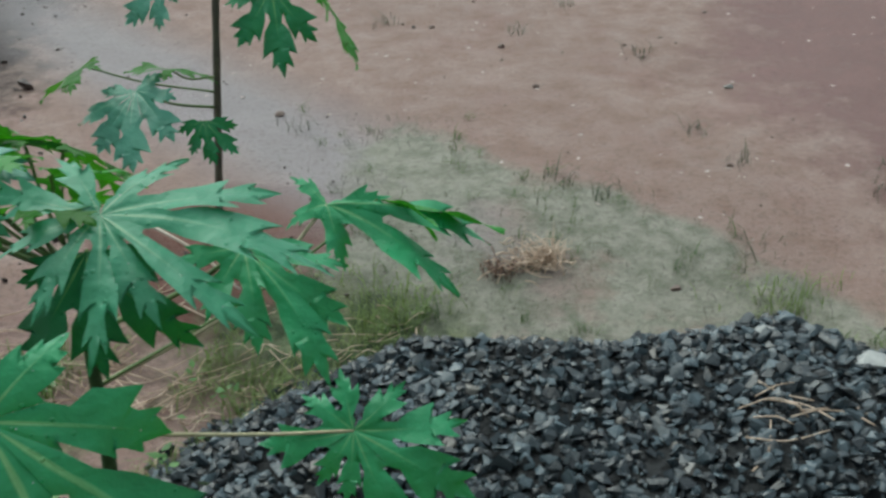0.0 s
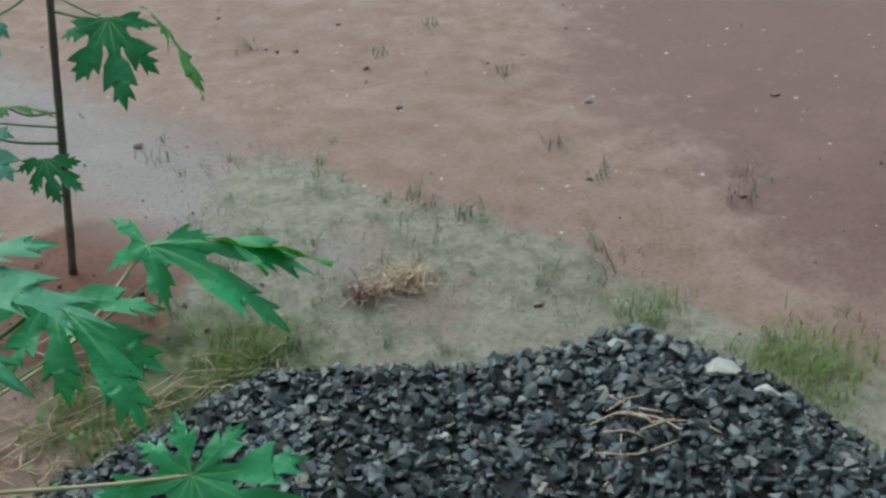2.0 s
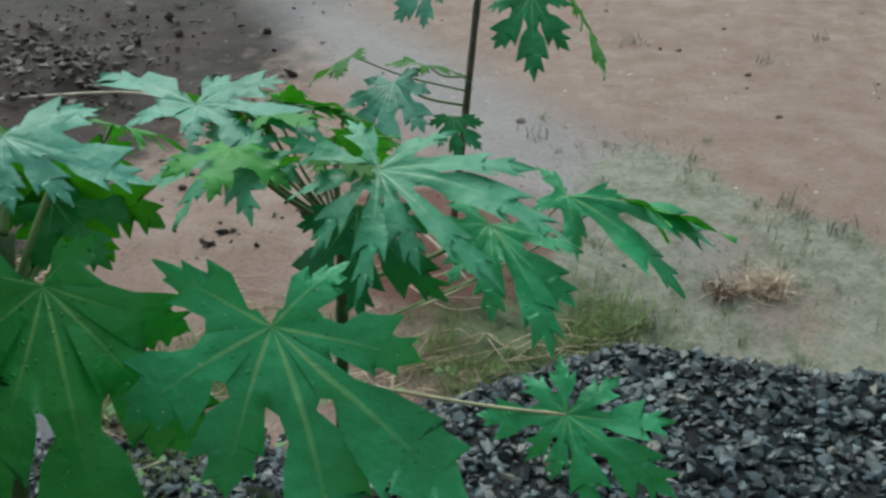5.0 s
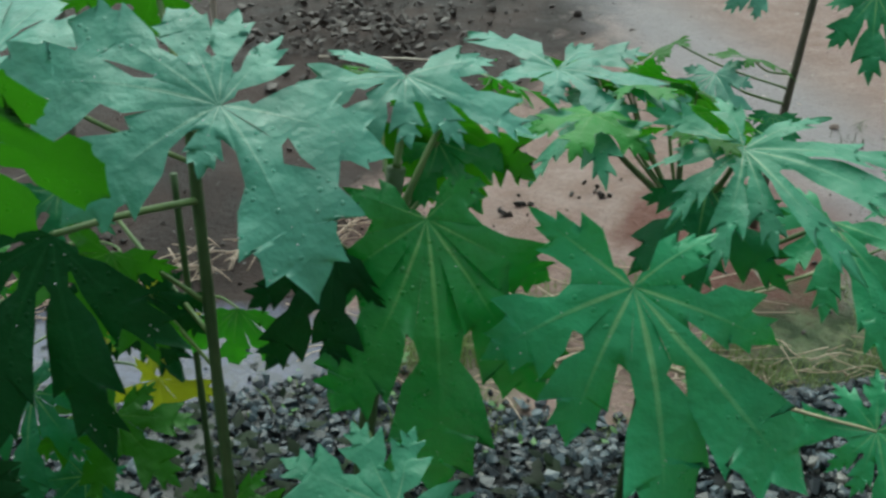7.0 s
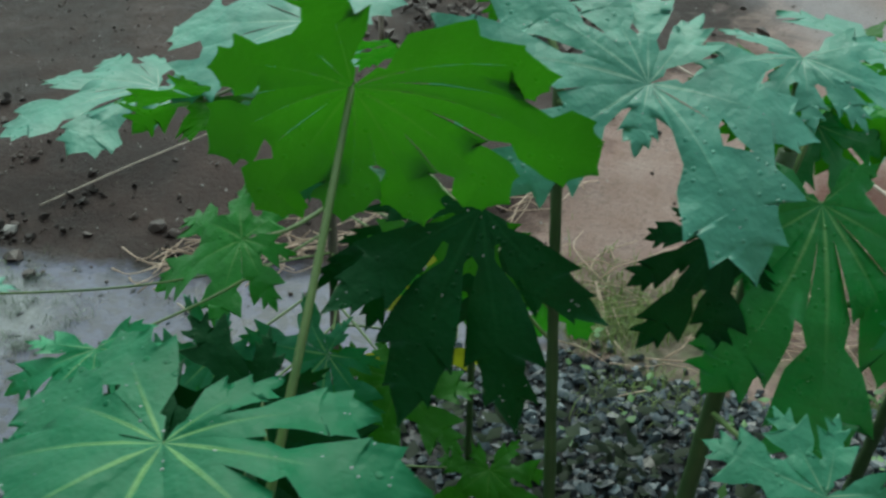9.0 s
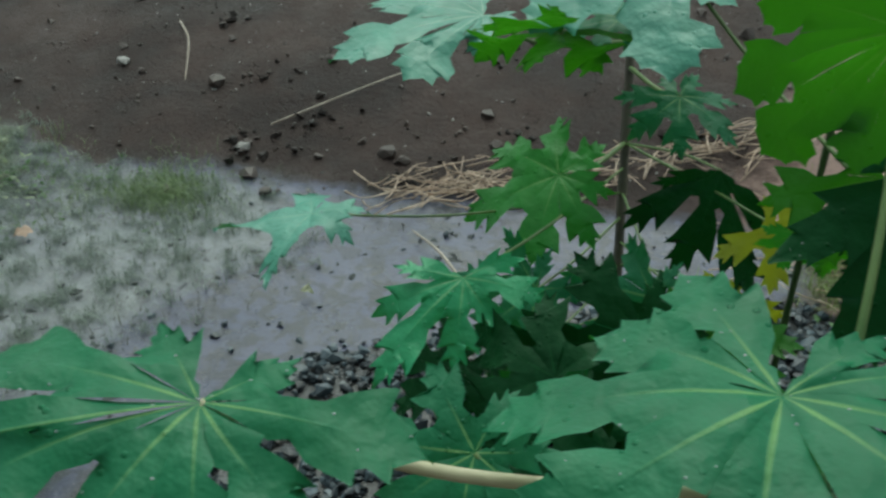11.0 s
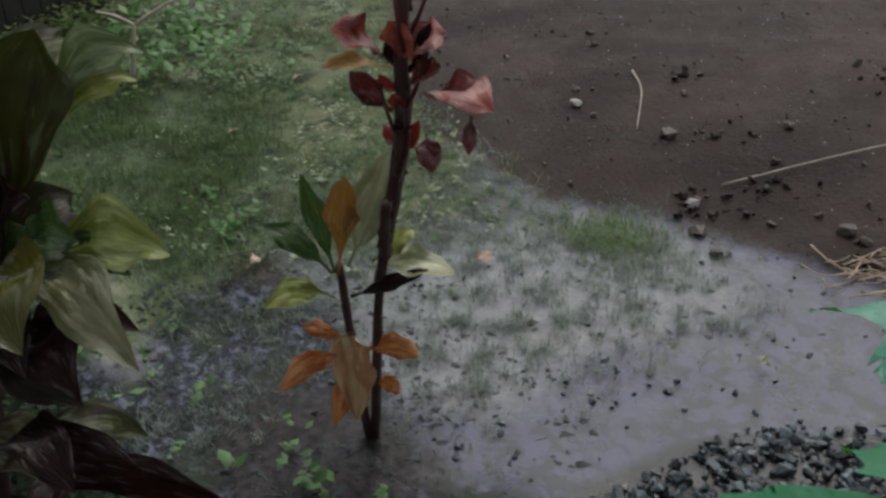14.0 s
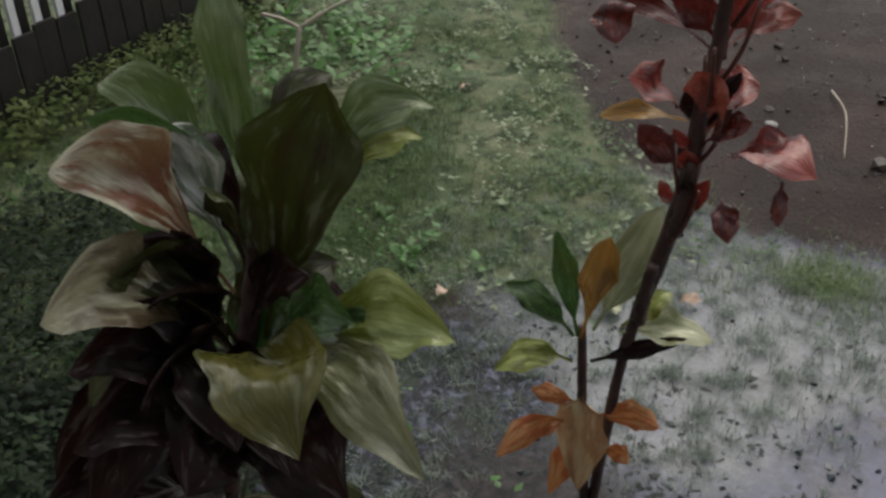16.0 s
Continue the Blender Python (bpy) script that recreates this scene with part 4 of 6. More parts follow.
papaya_leaf(p, (-1.02, 0.2, 0.78), (-1.1, 0.12, 0.68), (0.3, -0.5, 0.8), LEAF_SHADED, None, 58, 0.7, lobes=7, radius=0.0019)
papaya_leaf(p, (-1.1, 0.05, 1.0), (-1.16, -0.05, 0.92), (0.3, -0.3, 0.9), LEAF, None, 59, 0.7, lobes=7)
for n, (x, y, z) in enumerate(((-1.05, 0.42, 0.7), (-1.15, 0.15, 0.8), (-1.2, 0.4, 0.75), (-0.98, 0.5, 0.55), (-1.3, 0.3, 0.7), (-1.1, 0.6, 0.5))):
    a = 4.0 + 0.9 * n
    papaya_leaf(p, (x, y, z), (x + 0.12 * math.cos(a), y + 0.12 * math.sin(a), z - 0.1), (0.35, -0.5, 0.7), LEAF_SHADED, None, 230 + n, 0.7, lobes=7, wide=1.0, radius=0.0019)
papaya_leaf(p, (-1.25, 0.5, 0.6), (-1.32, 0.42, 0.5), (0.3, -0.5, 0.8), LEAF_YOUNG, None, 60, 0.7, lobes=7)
papaya_leaf(p, (-1.15, 0.25, 0.93), (-1.27, 0.2, 0.84), (0.3, -0.4, 0.8), LEAF_SHADED, None, 65, 0.7, lobes=7, radius=0.0019)
papaya_leaf(p, (-1.02, 0.32, 0.86), (-0.98, 0.36, 0.72), (0.3, -0.4, 0.8), LEAF_SHADED, None, 66, 0.7, lobes=7, radius=0.0019)

# slim plant behind, by the straw
p = papaya_plant((-1.39, 0.79), (-1.7, 1.24, 1.3), 0.01, 0.0075, "slim young papaya with a dark stem beside wet straw", True)
papaya_leaf(p, (-1.69, 0.78, 1.05), None, (0.1, -0.1, 1), LEAF_BLUE, None, 61, shape=((129, 0.113, 0), (95, 0.14, 0), (60, 0.194, 0), (22, 0.27, 0.01), (-6, 0.216, 0.01), (-40, 0.1, 0.02), (-100, 0.07, 0)), wide=1.3, cut=0.62, calm=0.6, wavy=0.6)
papaya_leaf(p, (-1.433, 0.633, 1.136), None, (-0.4, 0.5, 0.75), LEAF_YOUNG, 1.1, 74, shape=((-41, 0.099, 0), (40, 0.12, 0), (85, 0.16, 0.01), (118, 0.17, 0.01), (156, 0.19, 0.01), (198, 0.133, 0)), wide=1.1, cut=0.5, radius=0.0024)
papaya_leaf(p, (-1.47, 0.84, 1.08), (-1.54, 0.77, 1.06), (0.1, -0.1, 1), LEAF, None, 62, 0.7)
papaya_leaf(p, (-1.5, 0.74, 0.84), (-1.62, 0.64, 0.76), (0.25, -0.35, 0.9), LEAF_LIME, None, 63, 0.7, wide=1.1, cut=0.45)
papaya_leaf(p, (-1.36, 0.85, 0.98), (-1.3, 0.77, 0.92), (0.2, -0.4, 0.9), LEAF, None, 64, 0.7)
papaya_leaf(p, (-1.341, 0.318, 0.942), None, (0.3, -0.5, 0.8), LEAF_FRESH, None, 55, shape=((-150, 0.08, 0), (-115, 0.11, 0), (-80, 0.085, 0.02), (-35, 0.114, 0.03), (-2, 0.174, 0.03), (27, 0.125, 0.02), (58, 0.09, 0)), wide=0.95, cut=0.4, beads=16, radius=0.0019)
papaya_leaf(p, (-1.601, 0.305, 0.937), (-1.72, 0.22, 0.9), (-0.1, 0.05, 1), LEAF_BLUE, None, 56, 0.8, lobes=5, radius=0.0016)
papaya_leaf(p, (-1.15, 0.79, 0.86), (-1.13, 0.76, 0.76), (0.4, -0.8, 0.3), LEAF_YELLOW, None, 43, 0.6, lobes=5, radius=0.0019)
papaya_leaf(p, (-1.27, 0.9, 0.62), (-1.28, 0.92, 0.48), (0.4, -0.8, 0.3), LEAF_YELLOW, None, 44, 0.4, lobes=5, radius=0.0019)
papaya_leaf(p, (-1.25, 0.64, 0.77), (-1.33, 0.56, 0.66), (0.3, -0.6, 0.7), LEAF, None, 46, 0.7, lobes=7, radius=0.0019)
papaya_leaf(p, (-1.18, 0.72, 0.7), (-1.16, 0.62, 0.58), (0.3, -0.7, 0.6), LEAF_YOUNG, None, 47, 0.7, lobes=7, radius=0.0019)
papaya_leaf(p, (-1.32, 0.75, 0.5), (-1.38, 0.68, 0.4), (0.3, -0.6, 0.7), LEAF, None, 67, 0.7, lobes=7, radius=0.0019)
papaya_leaf(p, (-1.1, 0.86, 0.45), (-1.06, 0.78, 0.35), (0.3, -0.6, 0.7), LEAF_YOUNG, None, 68, 0.7, lobes=7, radius=0.0019)
papaya_leaf(p, (-1.42, 0.62, 0.62), (-1.5, 0.56, 0.52), (0.3, -0.6, 0.7), LEAF, None, 69, 0.7, lobes=7, radius=0.0019)
papaya_leaf(p, (-1.3, 0.9, 0.85), (-1.34, 0.84, 0.66), (0.4, -0.8, 0.3), LEAF_SHADED, None, 70, 0.4, lobes=5, wide=0.8, cut=0.24, span=75, hang=0.8, radius=0.0019)
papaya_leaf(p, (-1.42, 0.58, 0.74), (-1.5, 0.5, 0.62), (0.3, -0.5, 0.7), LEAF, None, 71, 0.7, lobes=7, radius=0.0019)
papaya_leaf(p, (-1.5, 0.5, 0.6), (-1.58, 0.42, 0.5), (0.3, -0.5, 0.7), LEAF_SHADED, None, 72, 0.7, lobes=7, radius=0.0019)


# ---- ti plants ----
def ti_leaf(plant, base, tip, width, material, sag=0.03, facing=(0.6, -0.5, 0.6), fold=0.25, curl=0.0, stalk=0.2, label="", name="leaf", recurve=0.0, peak=0.9):
    """A long blade on a short stalk, arched by sag, folded along its rib."""
    a, b = Vector(base), Vector(tip)
    d = b - a
    n = Vector(facing)
    n = (n - d * n.dot(d) / d.length_squared).normalized()
    side = d.cross(n).normalized()
    rows, cols = 18, 7
    verts, faces, along, rib, across = [], [], [], [], []
    phase = 10 * a.x + 7 * b.y
    for i in range(rows + 1):
        s = i / rows
        c = a + d * (s + 0.3 * recurve * (s - s * s)) + Vector((0, 0, 1)) * (4 * sag * s * (1 - s) + recurve * d.length * 0.45 * (s - s ** 3))
        u = max(0.0, (s - stalk) / (1 - stalk))
        half = width / 2 * (1 + 0.1 * math.sin(17 * s + phase)) * (math.sin(math.pi * u ** peak) ** 0.8 if 0 < u < 1 else 0) + 0.0035 * (1 - 0.75 * s)
        for j in range(cols):
            v = 2 * j / (cols - 1) - 1
            w = v * (1 + 0.25 * curl * u)
            lift = fold * abs(v) * half + 0.22 * half * math.sin(9 * s + phase + 2.5 * v) + 0.16 * half * abs(v) * math.sin(21 * s + 2 * phase + 3 * v) + 0.35 * half * v * math.sin(2.2 * s + phase) - curl * half * u * v * v
            verts.append(c + side * (w * half) + n * lift)
            along.append(s)
            rib.append(1.0 if j == cols // 2 else 0.0)
            across.append(v)
    for i in range(rows):
        for j in range(cols - 1):
            q = i * cols + j
            faces.append((q, q + cols, q + cols + 1, q + 1))
    return mesh_object(name, verts, faces, material, plant, label, attrs={"along": along, "rib": rib, "across": across})


g = float(ground_height(-2.77, 0.01))
t1 = empty("ti_plant", (-2.77, 0.01, g), "leggy ti plant with red top leaves and dry orange lower leaves", "plant", "ti plants")
line = spline([(-2.77, 0.01, g - 0.02), (-2.672, 0.009, 0.471), (-2.609, 0.018, 0.689), (-2.534, 0.024, 0.919), (-2.494, 0.009, 1.069), (-2.463, 0.002, 1.164), (-2.432, -0.012, 1.268), (-2.4, -0.02, 1.42)], 6)
v, f = tube(line, [0.0105 + 0.0055 * math.exp(-((i - 17) / 7) ** 2) + 0.0018 * ((i % 3) == 1) for i in range(len(line))], 10, 0.1, random.Random(5))
mesh_object("stem", v, f, TI_STEM, t1)
v, f = tube(spline([(-2.774, -0.003, g), (-2.749, -0.032, 0.256), (-2.729, -0.044, 0.38), (-2.705, -0.062, 0.56)], 8), (0.011, 0.009), 9, 0.1, random.Random(6))
mesh_object("side_stem", v, f, TI_STEM, t1)
v, f = tube(spline([(-2.625, 0.012, 0.6), (-2.6, 0.0, 0.67), (-2.575, 0.0, 0.75)], 5), (0.016, 0.009), 9, 0.3, random.Random(7))
mesh_object("old_sheath", v, f, TI_STEM, t1)
v, f = tube(spline([(-2.555, 0.02, 0.82), (-2.53, 0.015, 0.88), (-2.51, 0.01, 0.98)], 5), (0.015, 0.009), 9, 0.3, random.Random(8))
mesh_object("old_sheath", v, f, TI_STEM, t1)
rng = random.Random(41)
for i in range(9):
    z = 0.78 + 0.055 * i
    a = 2.3 * i
    x0, y0 = -2.585 + 0.285 * (z - 0.74), 0.018
    r = 0.012 + 0.022 * rng.random()
    v, f = tube(spline([(x0, y0, z), (x0 + 0.03 + r * math.cos(a), y0 + r * math.sin(a), z + 0.07), (x0 + 0.045 + 1.7 * r * math.cos(a), y0 + 1.7 * r * math.sin(a), z + 0.15)], 5), (0.0045, 0.003), 6, 0.1, rng)
    mesh_object("leaf_stalk", v, f, TI_STALK, t1)
for b, e, w, mat, sag, face in (
        ((-2.512, 0.008, 1.045), (-2.516, -0.109, 1.144), 0.075, TI_RED, 0.012, (0.3, -0.1, 0.95)),
        ((-2.508, 0.016, 1.048), (-2.444, 0.074, 1.119), 0.09, TI_RED, 0.015, (0.4, -0.5, 0.8)),
        ((-2.493, 0.002, 1.052), (-2.427, -0.014, 1.158), 0.07, TI_ROSE, 0.01, (0.6, -0.3, 0.7)),
        ((-2.497, 0.015, 1.007), (-2.423, 0.050, 1.071), 0.05, TI_WINE, 0.01, (0.5, -0.4, 0.7)),
        ((-2.515, -0.004, 0.966), (-2.543, -0.069, 1.049), 0.045, TI_WINE, -0.005, (0.6, -0.4, 0.6)),
        ((-2.494, 0.035, 0.960), (-2.325, 0.095, 1.010), 0.1, TI_RED, 0.04, (0.3, -0.3, 0.9)),
        ((-2.380, 0.082, 0.984), (-2.356, 0.060, 0.924), 0.022, TI_WINE, 0.005, (0.7, -0.5, 0.3)),
        ((-2.453, 0.029, 0.936), (-2.408, 0.014, 0.880), 0.042, TI_WINE, 0.01, (0.7, -0.5, 0.3)),
        ((-2.502, 0.029, 1.158), (-2.556, -0.138, 1.243), 0.03, TI_WINE, 0.03, (0.6, -0.3, 0.7)),
        ((-2.555, -0.125, 1.262), (-2.511, -0.135, 1.204), 0.06, TI_WINE, 0.01, (0.7, -0.5, 0.3)),
        ((-2.487, 0.040, 1.170), (-2.400, 0.097, 1.237), 0.06, TI_ROSE, 0.01, (0.4, -0.4, 0.8)),
        ((-2.484, 0.040, 1.192), (-2.372, 0.122, 1.292), 0.05, TI_RED, 0.02, (0.4, -0.4, 0.8)),
        ((-2.483, 0.036, 1.185), (-2.443, 0.049, 1.302), 0.05, TI_RED, -0.01, (0.6, -0.5, 0.5)),
        ((-2.491, 0.026, 1.184), (-2.509, -0.039, 1.292), 0.05, TI_WINE, -0.01, (0.6, -0.5, 0.5)),
        ((-2.518, 0.002, 1.047), (-2.627, -0.088, 1.034), 0.03, TI_OCHRE, 0.01, (0.4, -0.3, 0.9))):
    ti_leaf(t1, b, e, w, mat, sag, face, 0.3, stalk=0.22, peak=1.0)
ti_leaf(t1, (-2.698, -0.069, 0.536), (-2.608, -0.069, 0.81), 0.066, TI_OCHRE, 0.0, (0.7, -0.6, 0.2), 0.3, peak=1.7)
ti_leaf(t1, (-2.7, -0.075, 0.543), (-2.683, -0.132, 0.803), 0.04, TI_GREEN, 0.01)
ti_leaf(t1, (-2.704, -0.081, 0.543), (-2.743, -0.203, 0.682), 0.05, TI_GREEN, 0.02)
ti_leaf(t1, (-2.718, -0.075, 0.47), (-2.764, -0.221, 0.473), 0.06, TI_OLIVE, 0.03)
ti_leaf(t1, (-2.681, -0.052, 0.561), (-2.612, 0.04, 0.839), 0.095, TI_PALE, 0.0, (0.7, -0.6, 0.2))
ti_leaf(t1, (-2.655, -0.013, 0.558), (-2.583, 0.152, 0.527), 0.075, TI_PALE, 0.02, (0.4, -0.4, 0.8))
ti_leaf(t1, (-2.649, -0.011, 0.574), (-2.63, 0.085, 0.63), 0.05, TI_OLIVE, 0.01)
ti_leaf(t1, (-2.698, -0.046, 0.474), (-2.57, 0.079, 0.567), 0.03, TI_MAROON_SHADED, 0.0)
rng = random.Random(22)
for i in range(12):
    z = (0.86, 0.92, 0.98, 1.04)[i % 4] + rng.uniform(-0.02, 0.02)
    a = 2.4 * i
    b = Vector((-2.545 + 0.26 * (z - 0.86), 0.022, z))
    e = b + Vector((0.6 * math.cos(a), 0.6 * math.sin(a), rng.uniform(0.4, 1.2))) * rng.uniform(0.05, 0.09)
    ti_leaf(t1, b, e, rng.uniform(0.012, 0.03), TI_MAROON_SHADED if i % 2 else TI_RED, -0.008, (0.6, -0.5, 0.3), 0.4, 0.3, 0.4)
for b, e, w, s in (((-2.723, -0.048, 0.371), (-2.725, -0.051, 0.11), 0.1, 0.05), ((-2.713, -0.012, 0.313), (-2.62, 0.069, 0.316), 0.055, 0.02), ((-2.751, -0.063, 0.289), (-2.807, -0.202, 0.205), 0.05, 0.03),
                   ((-2.74, -0.06, 0.35), (-2.759, -0.143, 0.4), 0.03, 0.0), ((-2.721, 0.01, 0.213), (-2.686, 0.047, 0.175), 0.04, 0.01), ((-2.75, -0.028, 0.22), (-2.782, -0.09, 0.067), 0.05, 0.03)):
    ti_leaf(t1, b, e, w, TI_BEIGE if w == 0.1 else TI_DRY, s, (0.7, -0.6, 0.3), 0.35, 0.8, 0.1, "dry orange-brown hanging leaf", "dry_leaf")

g = float(ground_height(-2.59, -0.88))
t2 = empty("ti_plant", (-2.59, -0.88, g), "broad dark ti plant with glossy olive and maroon leaves", "plant", "ti plants")
v, f = tube(spline([(-2.59, -0.88, g - 0.02), (-2.563, -0.792, 0.573), (-2.546, -0.732, 0.821), (-2.532, -0.688, 1.009), (-2.53, -0.68, 1.05)], 8), (0.02, 0.013), 10, 0.12, random.Random(9))
mesh_object("stem", v, f, TI_STEM, t2)
for b, e, w, mat, s, face, peak in (
        ((-2.491, -0.704, 0.898), (-2.465, -0.585, 1.262), 0.14, TI_BRONZE, -0.01, (0.8, -0.5, 0.35), 1.1),
        ((-2.510, -0.732, 0.971), (-2.447, -0.923, 1.237), 0.1, TI_TAN, 0.05, (0.6, -0.1, 0.8), 1.0),
        ((-2.506, -0.720, 1.006), (-2.556, -0.799, 1.205), 0.085, TI_WHITE, 0.03, (0.6, -0.2, 0.8), 1.0),
        ((-2.496, -0.755, 0.893), (-2.420, -0.977, 1.062), 0.11, TI_KHAKI, 0.05, (0.6, -0.2, 0.75), 1.1),
        ((-2.491, -0.737, 0.890), (-2.502, -0.862, 1.087), 0.11, TI_MAROON_SHADED, 0.03, (0.7, -0.3, 0.5), 1.0),
        ((-2.499, -0.739, 0.866), (-2.439, -0.862, 1.023), 0.1, TI_MAROON_SHADED, 0.04, (0.7, -0.3, 0.5), 1.0),
        ((-2.501, -0.721, 0.873), (-2.265, -0.733, 0.871), 0.15, TI_MOTTLED, 0.05, (0.6, -0.3, 0.7), 1.0),
        ((-2.503, -0.699, 0.848), (-2.228, -0.586, 0.804), 0.11, TI_STRIPED, 0.06, (0.5, -0.5, 0.7), 1.1),
        ((-2.497, -0.682, 0.861), (-2.342, -0.484, 0.912), 0.1, TI_LIME, 0.03, (0.5, -0.4, 0.8), 1.0),
        ((-2.496, -0.695, 0.891), (-2.390, -0.603, 0.951), 0.085, TI_GREEN, 0.02, (0.5, -0.4, 0.8), 1.0),
        ((-2.490, -0.690, 0.884), (-2.369, -0.544, 0.883), 0.06, TI_GREEN, 0.02, (0.5, -0.4, 0.8), 1.0),
        ((-2.541, -0.634, 0.996), (-2.568, -0.496, 1.189), 0.08, TI_PALE, 0.02, (0.5, -0.5, 0.7), 1.2),
        ((-2.539, -0.641, 1.009), (-2.493, -0.430, 1.182), 0.07, TI_SAGE, 0.05, (0.5, -0.5, 0.7), 1.2),
        ((-2.535, -0.643, 1.003), (-2.501, -0.446, 1.137), 0.06, TI_OLIVE, 0.04, (0.5, -0.5, 0.7), 1.2),
        ((-2.537, -0.679, 1.031), (-2.626, -0.668, 1.364), 0.07, TI_SAGE, 0, (0.8, -0.5, 0.2), 1.0),
        ((-2.537, -0.696, 1.026), (-2.662, -0.830, 1.242), 0.07, TI_SAGE, 0.05, (0.6, -0.2, 0.8), 1.0),
        ((-2.524, -0.736, 0.721), (-2.295, -0.669, 0.728), 0.15, TI_MAROON_SHADED, 0.05, (0.6, -0.3, 0.7), 1.0),
        ((-2.529, -0.741, 0.741), (-2.373, -0.865, 0.774), 0.15, TI_MAROON_SHADED, 0.05, (0.7, -0.3, 0.5), 1.0),
        ((-2.527, -0.743, 0.786), (-2.418, -0.962, 0.986), 0.11, TI_MAROON_SHADED, 0.05, (0.7, -0.2, 0.6), 1.0),
        ((-2.529, -0.752, 0.723), (-2.401, -0.982, 0.881), 0.12, TI_MAROON_SHADED, 0.05, (0.7, -0.2, 0.6), 1.0),
        ((-2.520, -0.741, 0.811), (-2.339, -0.794, 0.850), 0.13, TI_MAROON_SHADED, 0.05, (0.7, -0.3, 0.5), 1.0),
        ((-2.527, -0.743, 0.786), (-2.395, -0.891, 0.922), 0.12, TI_MAROON_SHADED, 0.05, (0.7, -0.3, 0.5), 1.0)):
    ti_leaf(t2, b, e, w, mat, s, face, 0.4, recurve=0.5, peak=peak)
rng = random.Random(21)
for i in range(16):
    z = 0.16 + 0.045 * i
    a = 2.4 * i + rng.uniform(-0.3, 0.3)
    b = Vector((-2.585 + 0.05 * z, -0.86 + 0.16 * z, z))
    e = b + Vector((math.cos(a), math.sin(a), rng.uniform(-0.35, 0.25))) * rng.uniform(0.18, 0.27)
    ti_leaf(t2, b, e, rng.uniform(0.07, 0.11), TI_MAROON_SHADED if i % 3 else TI_BROWN, 0.05, (0.5, -0.3, 0.8), 0.35, recurve=0.5)
# extra near-black leaves added to make the dark shadow on the plant's near side
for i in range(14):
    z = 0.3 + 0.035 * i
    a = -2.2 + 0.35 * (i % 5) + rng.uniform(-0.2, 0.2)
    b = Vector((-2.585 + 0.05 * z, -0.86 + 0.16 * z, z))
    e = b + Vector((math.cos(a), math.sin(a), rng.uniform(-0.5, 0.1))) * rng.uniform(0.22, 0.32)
    ti_leaf(t2, b, e, rng.uniform(0.09, 0.13), TI_MAROON_SHADED, 0.06, (0.6, -0.3, 0.6), 0.35, recurve=0.6)
for i in range(16):
    z = 0.7 + 0.022 * i
    a = 2.4 * i + rng.uniform(-0.4, 0.4)
    b = Vector((-2.56 + 0.05 * (z - 0.6), -0.78 + 0.22 * (z - 0.6), z))
    e = b + Vector((0.7 * math.cos(a), 0.7 * math.sin(a), rng.uniform(0.5, 1.1))).normalized() * rng.uniform(0.2, 0.28)
    ti_leaf(t2, b, e, rng.uniform(0.06, 0.09), (TI_MAROON_SHADED, TI_BROWN, TI_BROWN, TI_GREEN)[i % 4], 0.02, (0.6, -0.4, 0.5), 0.45, recurve=0.6)
for b, e, w in (((-2.57, -0.82, 0.55), (-2.42, -0.7, 0.5), 0.09), ((-2.57, -0.81, 0.52), (-2.4, -0.585, 0.46), 0.08), ((-2.57, -0.82, 0.48), (-2.385, -0.46, 0.34), 0.08)):
    ti_leaf(t2, b, e, w, TI_KHAKI if w == 0.09 else TI_MAROON_SHADED, 0.03, (0.6, -0.6, 0.5), 0.3, 0.5, 0.1)


# ---- loose stones, clods, sticks, straw ----
def hull_shape(rng, flat=0.6, points=11):
    """An angular chip: the hull of a few points."""
    bm = bmesh.new()
    for _ in range(points):
        p = Vector((rng.gauss(0, 1), rng.gauss(0, 1), rng.gauss(0, 1))).normalized() * rng.uniform(0.75, 1.0)
        bm.verts.new((p.x, p.y * rng.uniform(0.7, 0.95), p.z * flat))
    out = bmesh.ops.convex_hull(bm, input=bm.verts)
    bmesh.ops.delete(bm, geom=[v for v in bm.verts if not v.link_faces], context="VERTS")
    bm.normal_update()
    verts = np.array([v.co[:] for v in bm.verts])
    bm.verts.index_update()
    faces = [[v.index for v in f.verts] for f in bm.faces]
    bm.free()
    return verts, faces


RNG = random.Random(77)
SHAPES = [hull_shape(RNG, RNG.uniform(0.4, 0.75)) for _ in range(24)]


def scatter(name, spots, material, parent=None, label="", category="", kind="stuff", flat=1.0):
    """Many chips in one mesh. spots: (x, y, z, size)."""
    rng = random.Random(len(spots))
    verts, faces, count = [], [], 0
    for x, y, z, size in spots:
        sv, sf = SHAPES[rng.randrange(len(SHAPES))]
        m = np.array(Euler((rng.uniform(-0.7, 0.7), rng.uniform(-0.7, 0.7), rng.uniform(0, 6.28))).to_matrix())
        verts.append(((sv * size) @ m.T) * (1, 1, flat) + (x, y, z))
        faces += [[i + count for i in f] for f in sf]
        count += len(sv)
    ob = mesh_object(name, np.concatenate(verts), faces, material, parent, smooth=False)
    return tagged(ob, label, category, kind=kind)


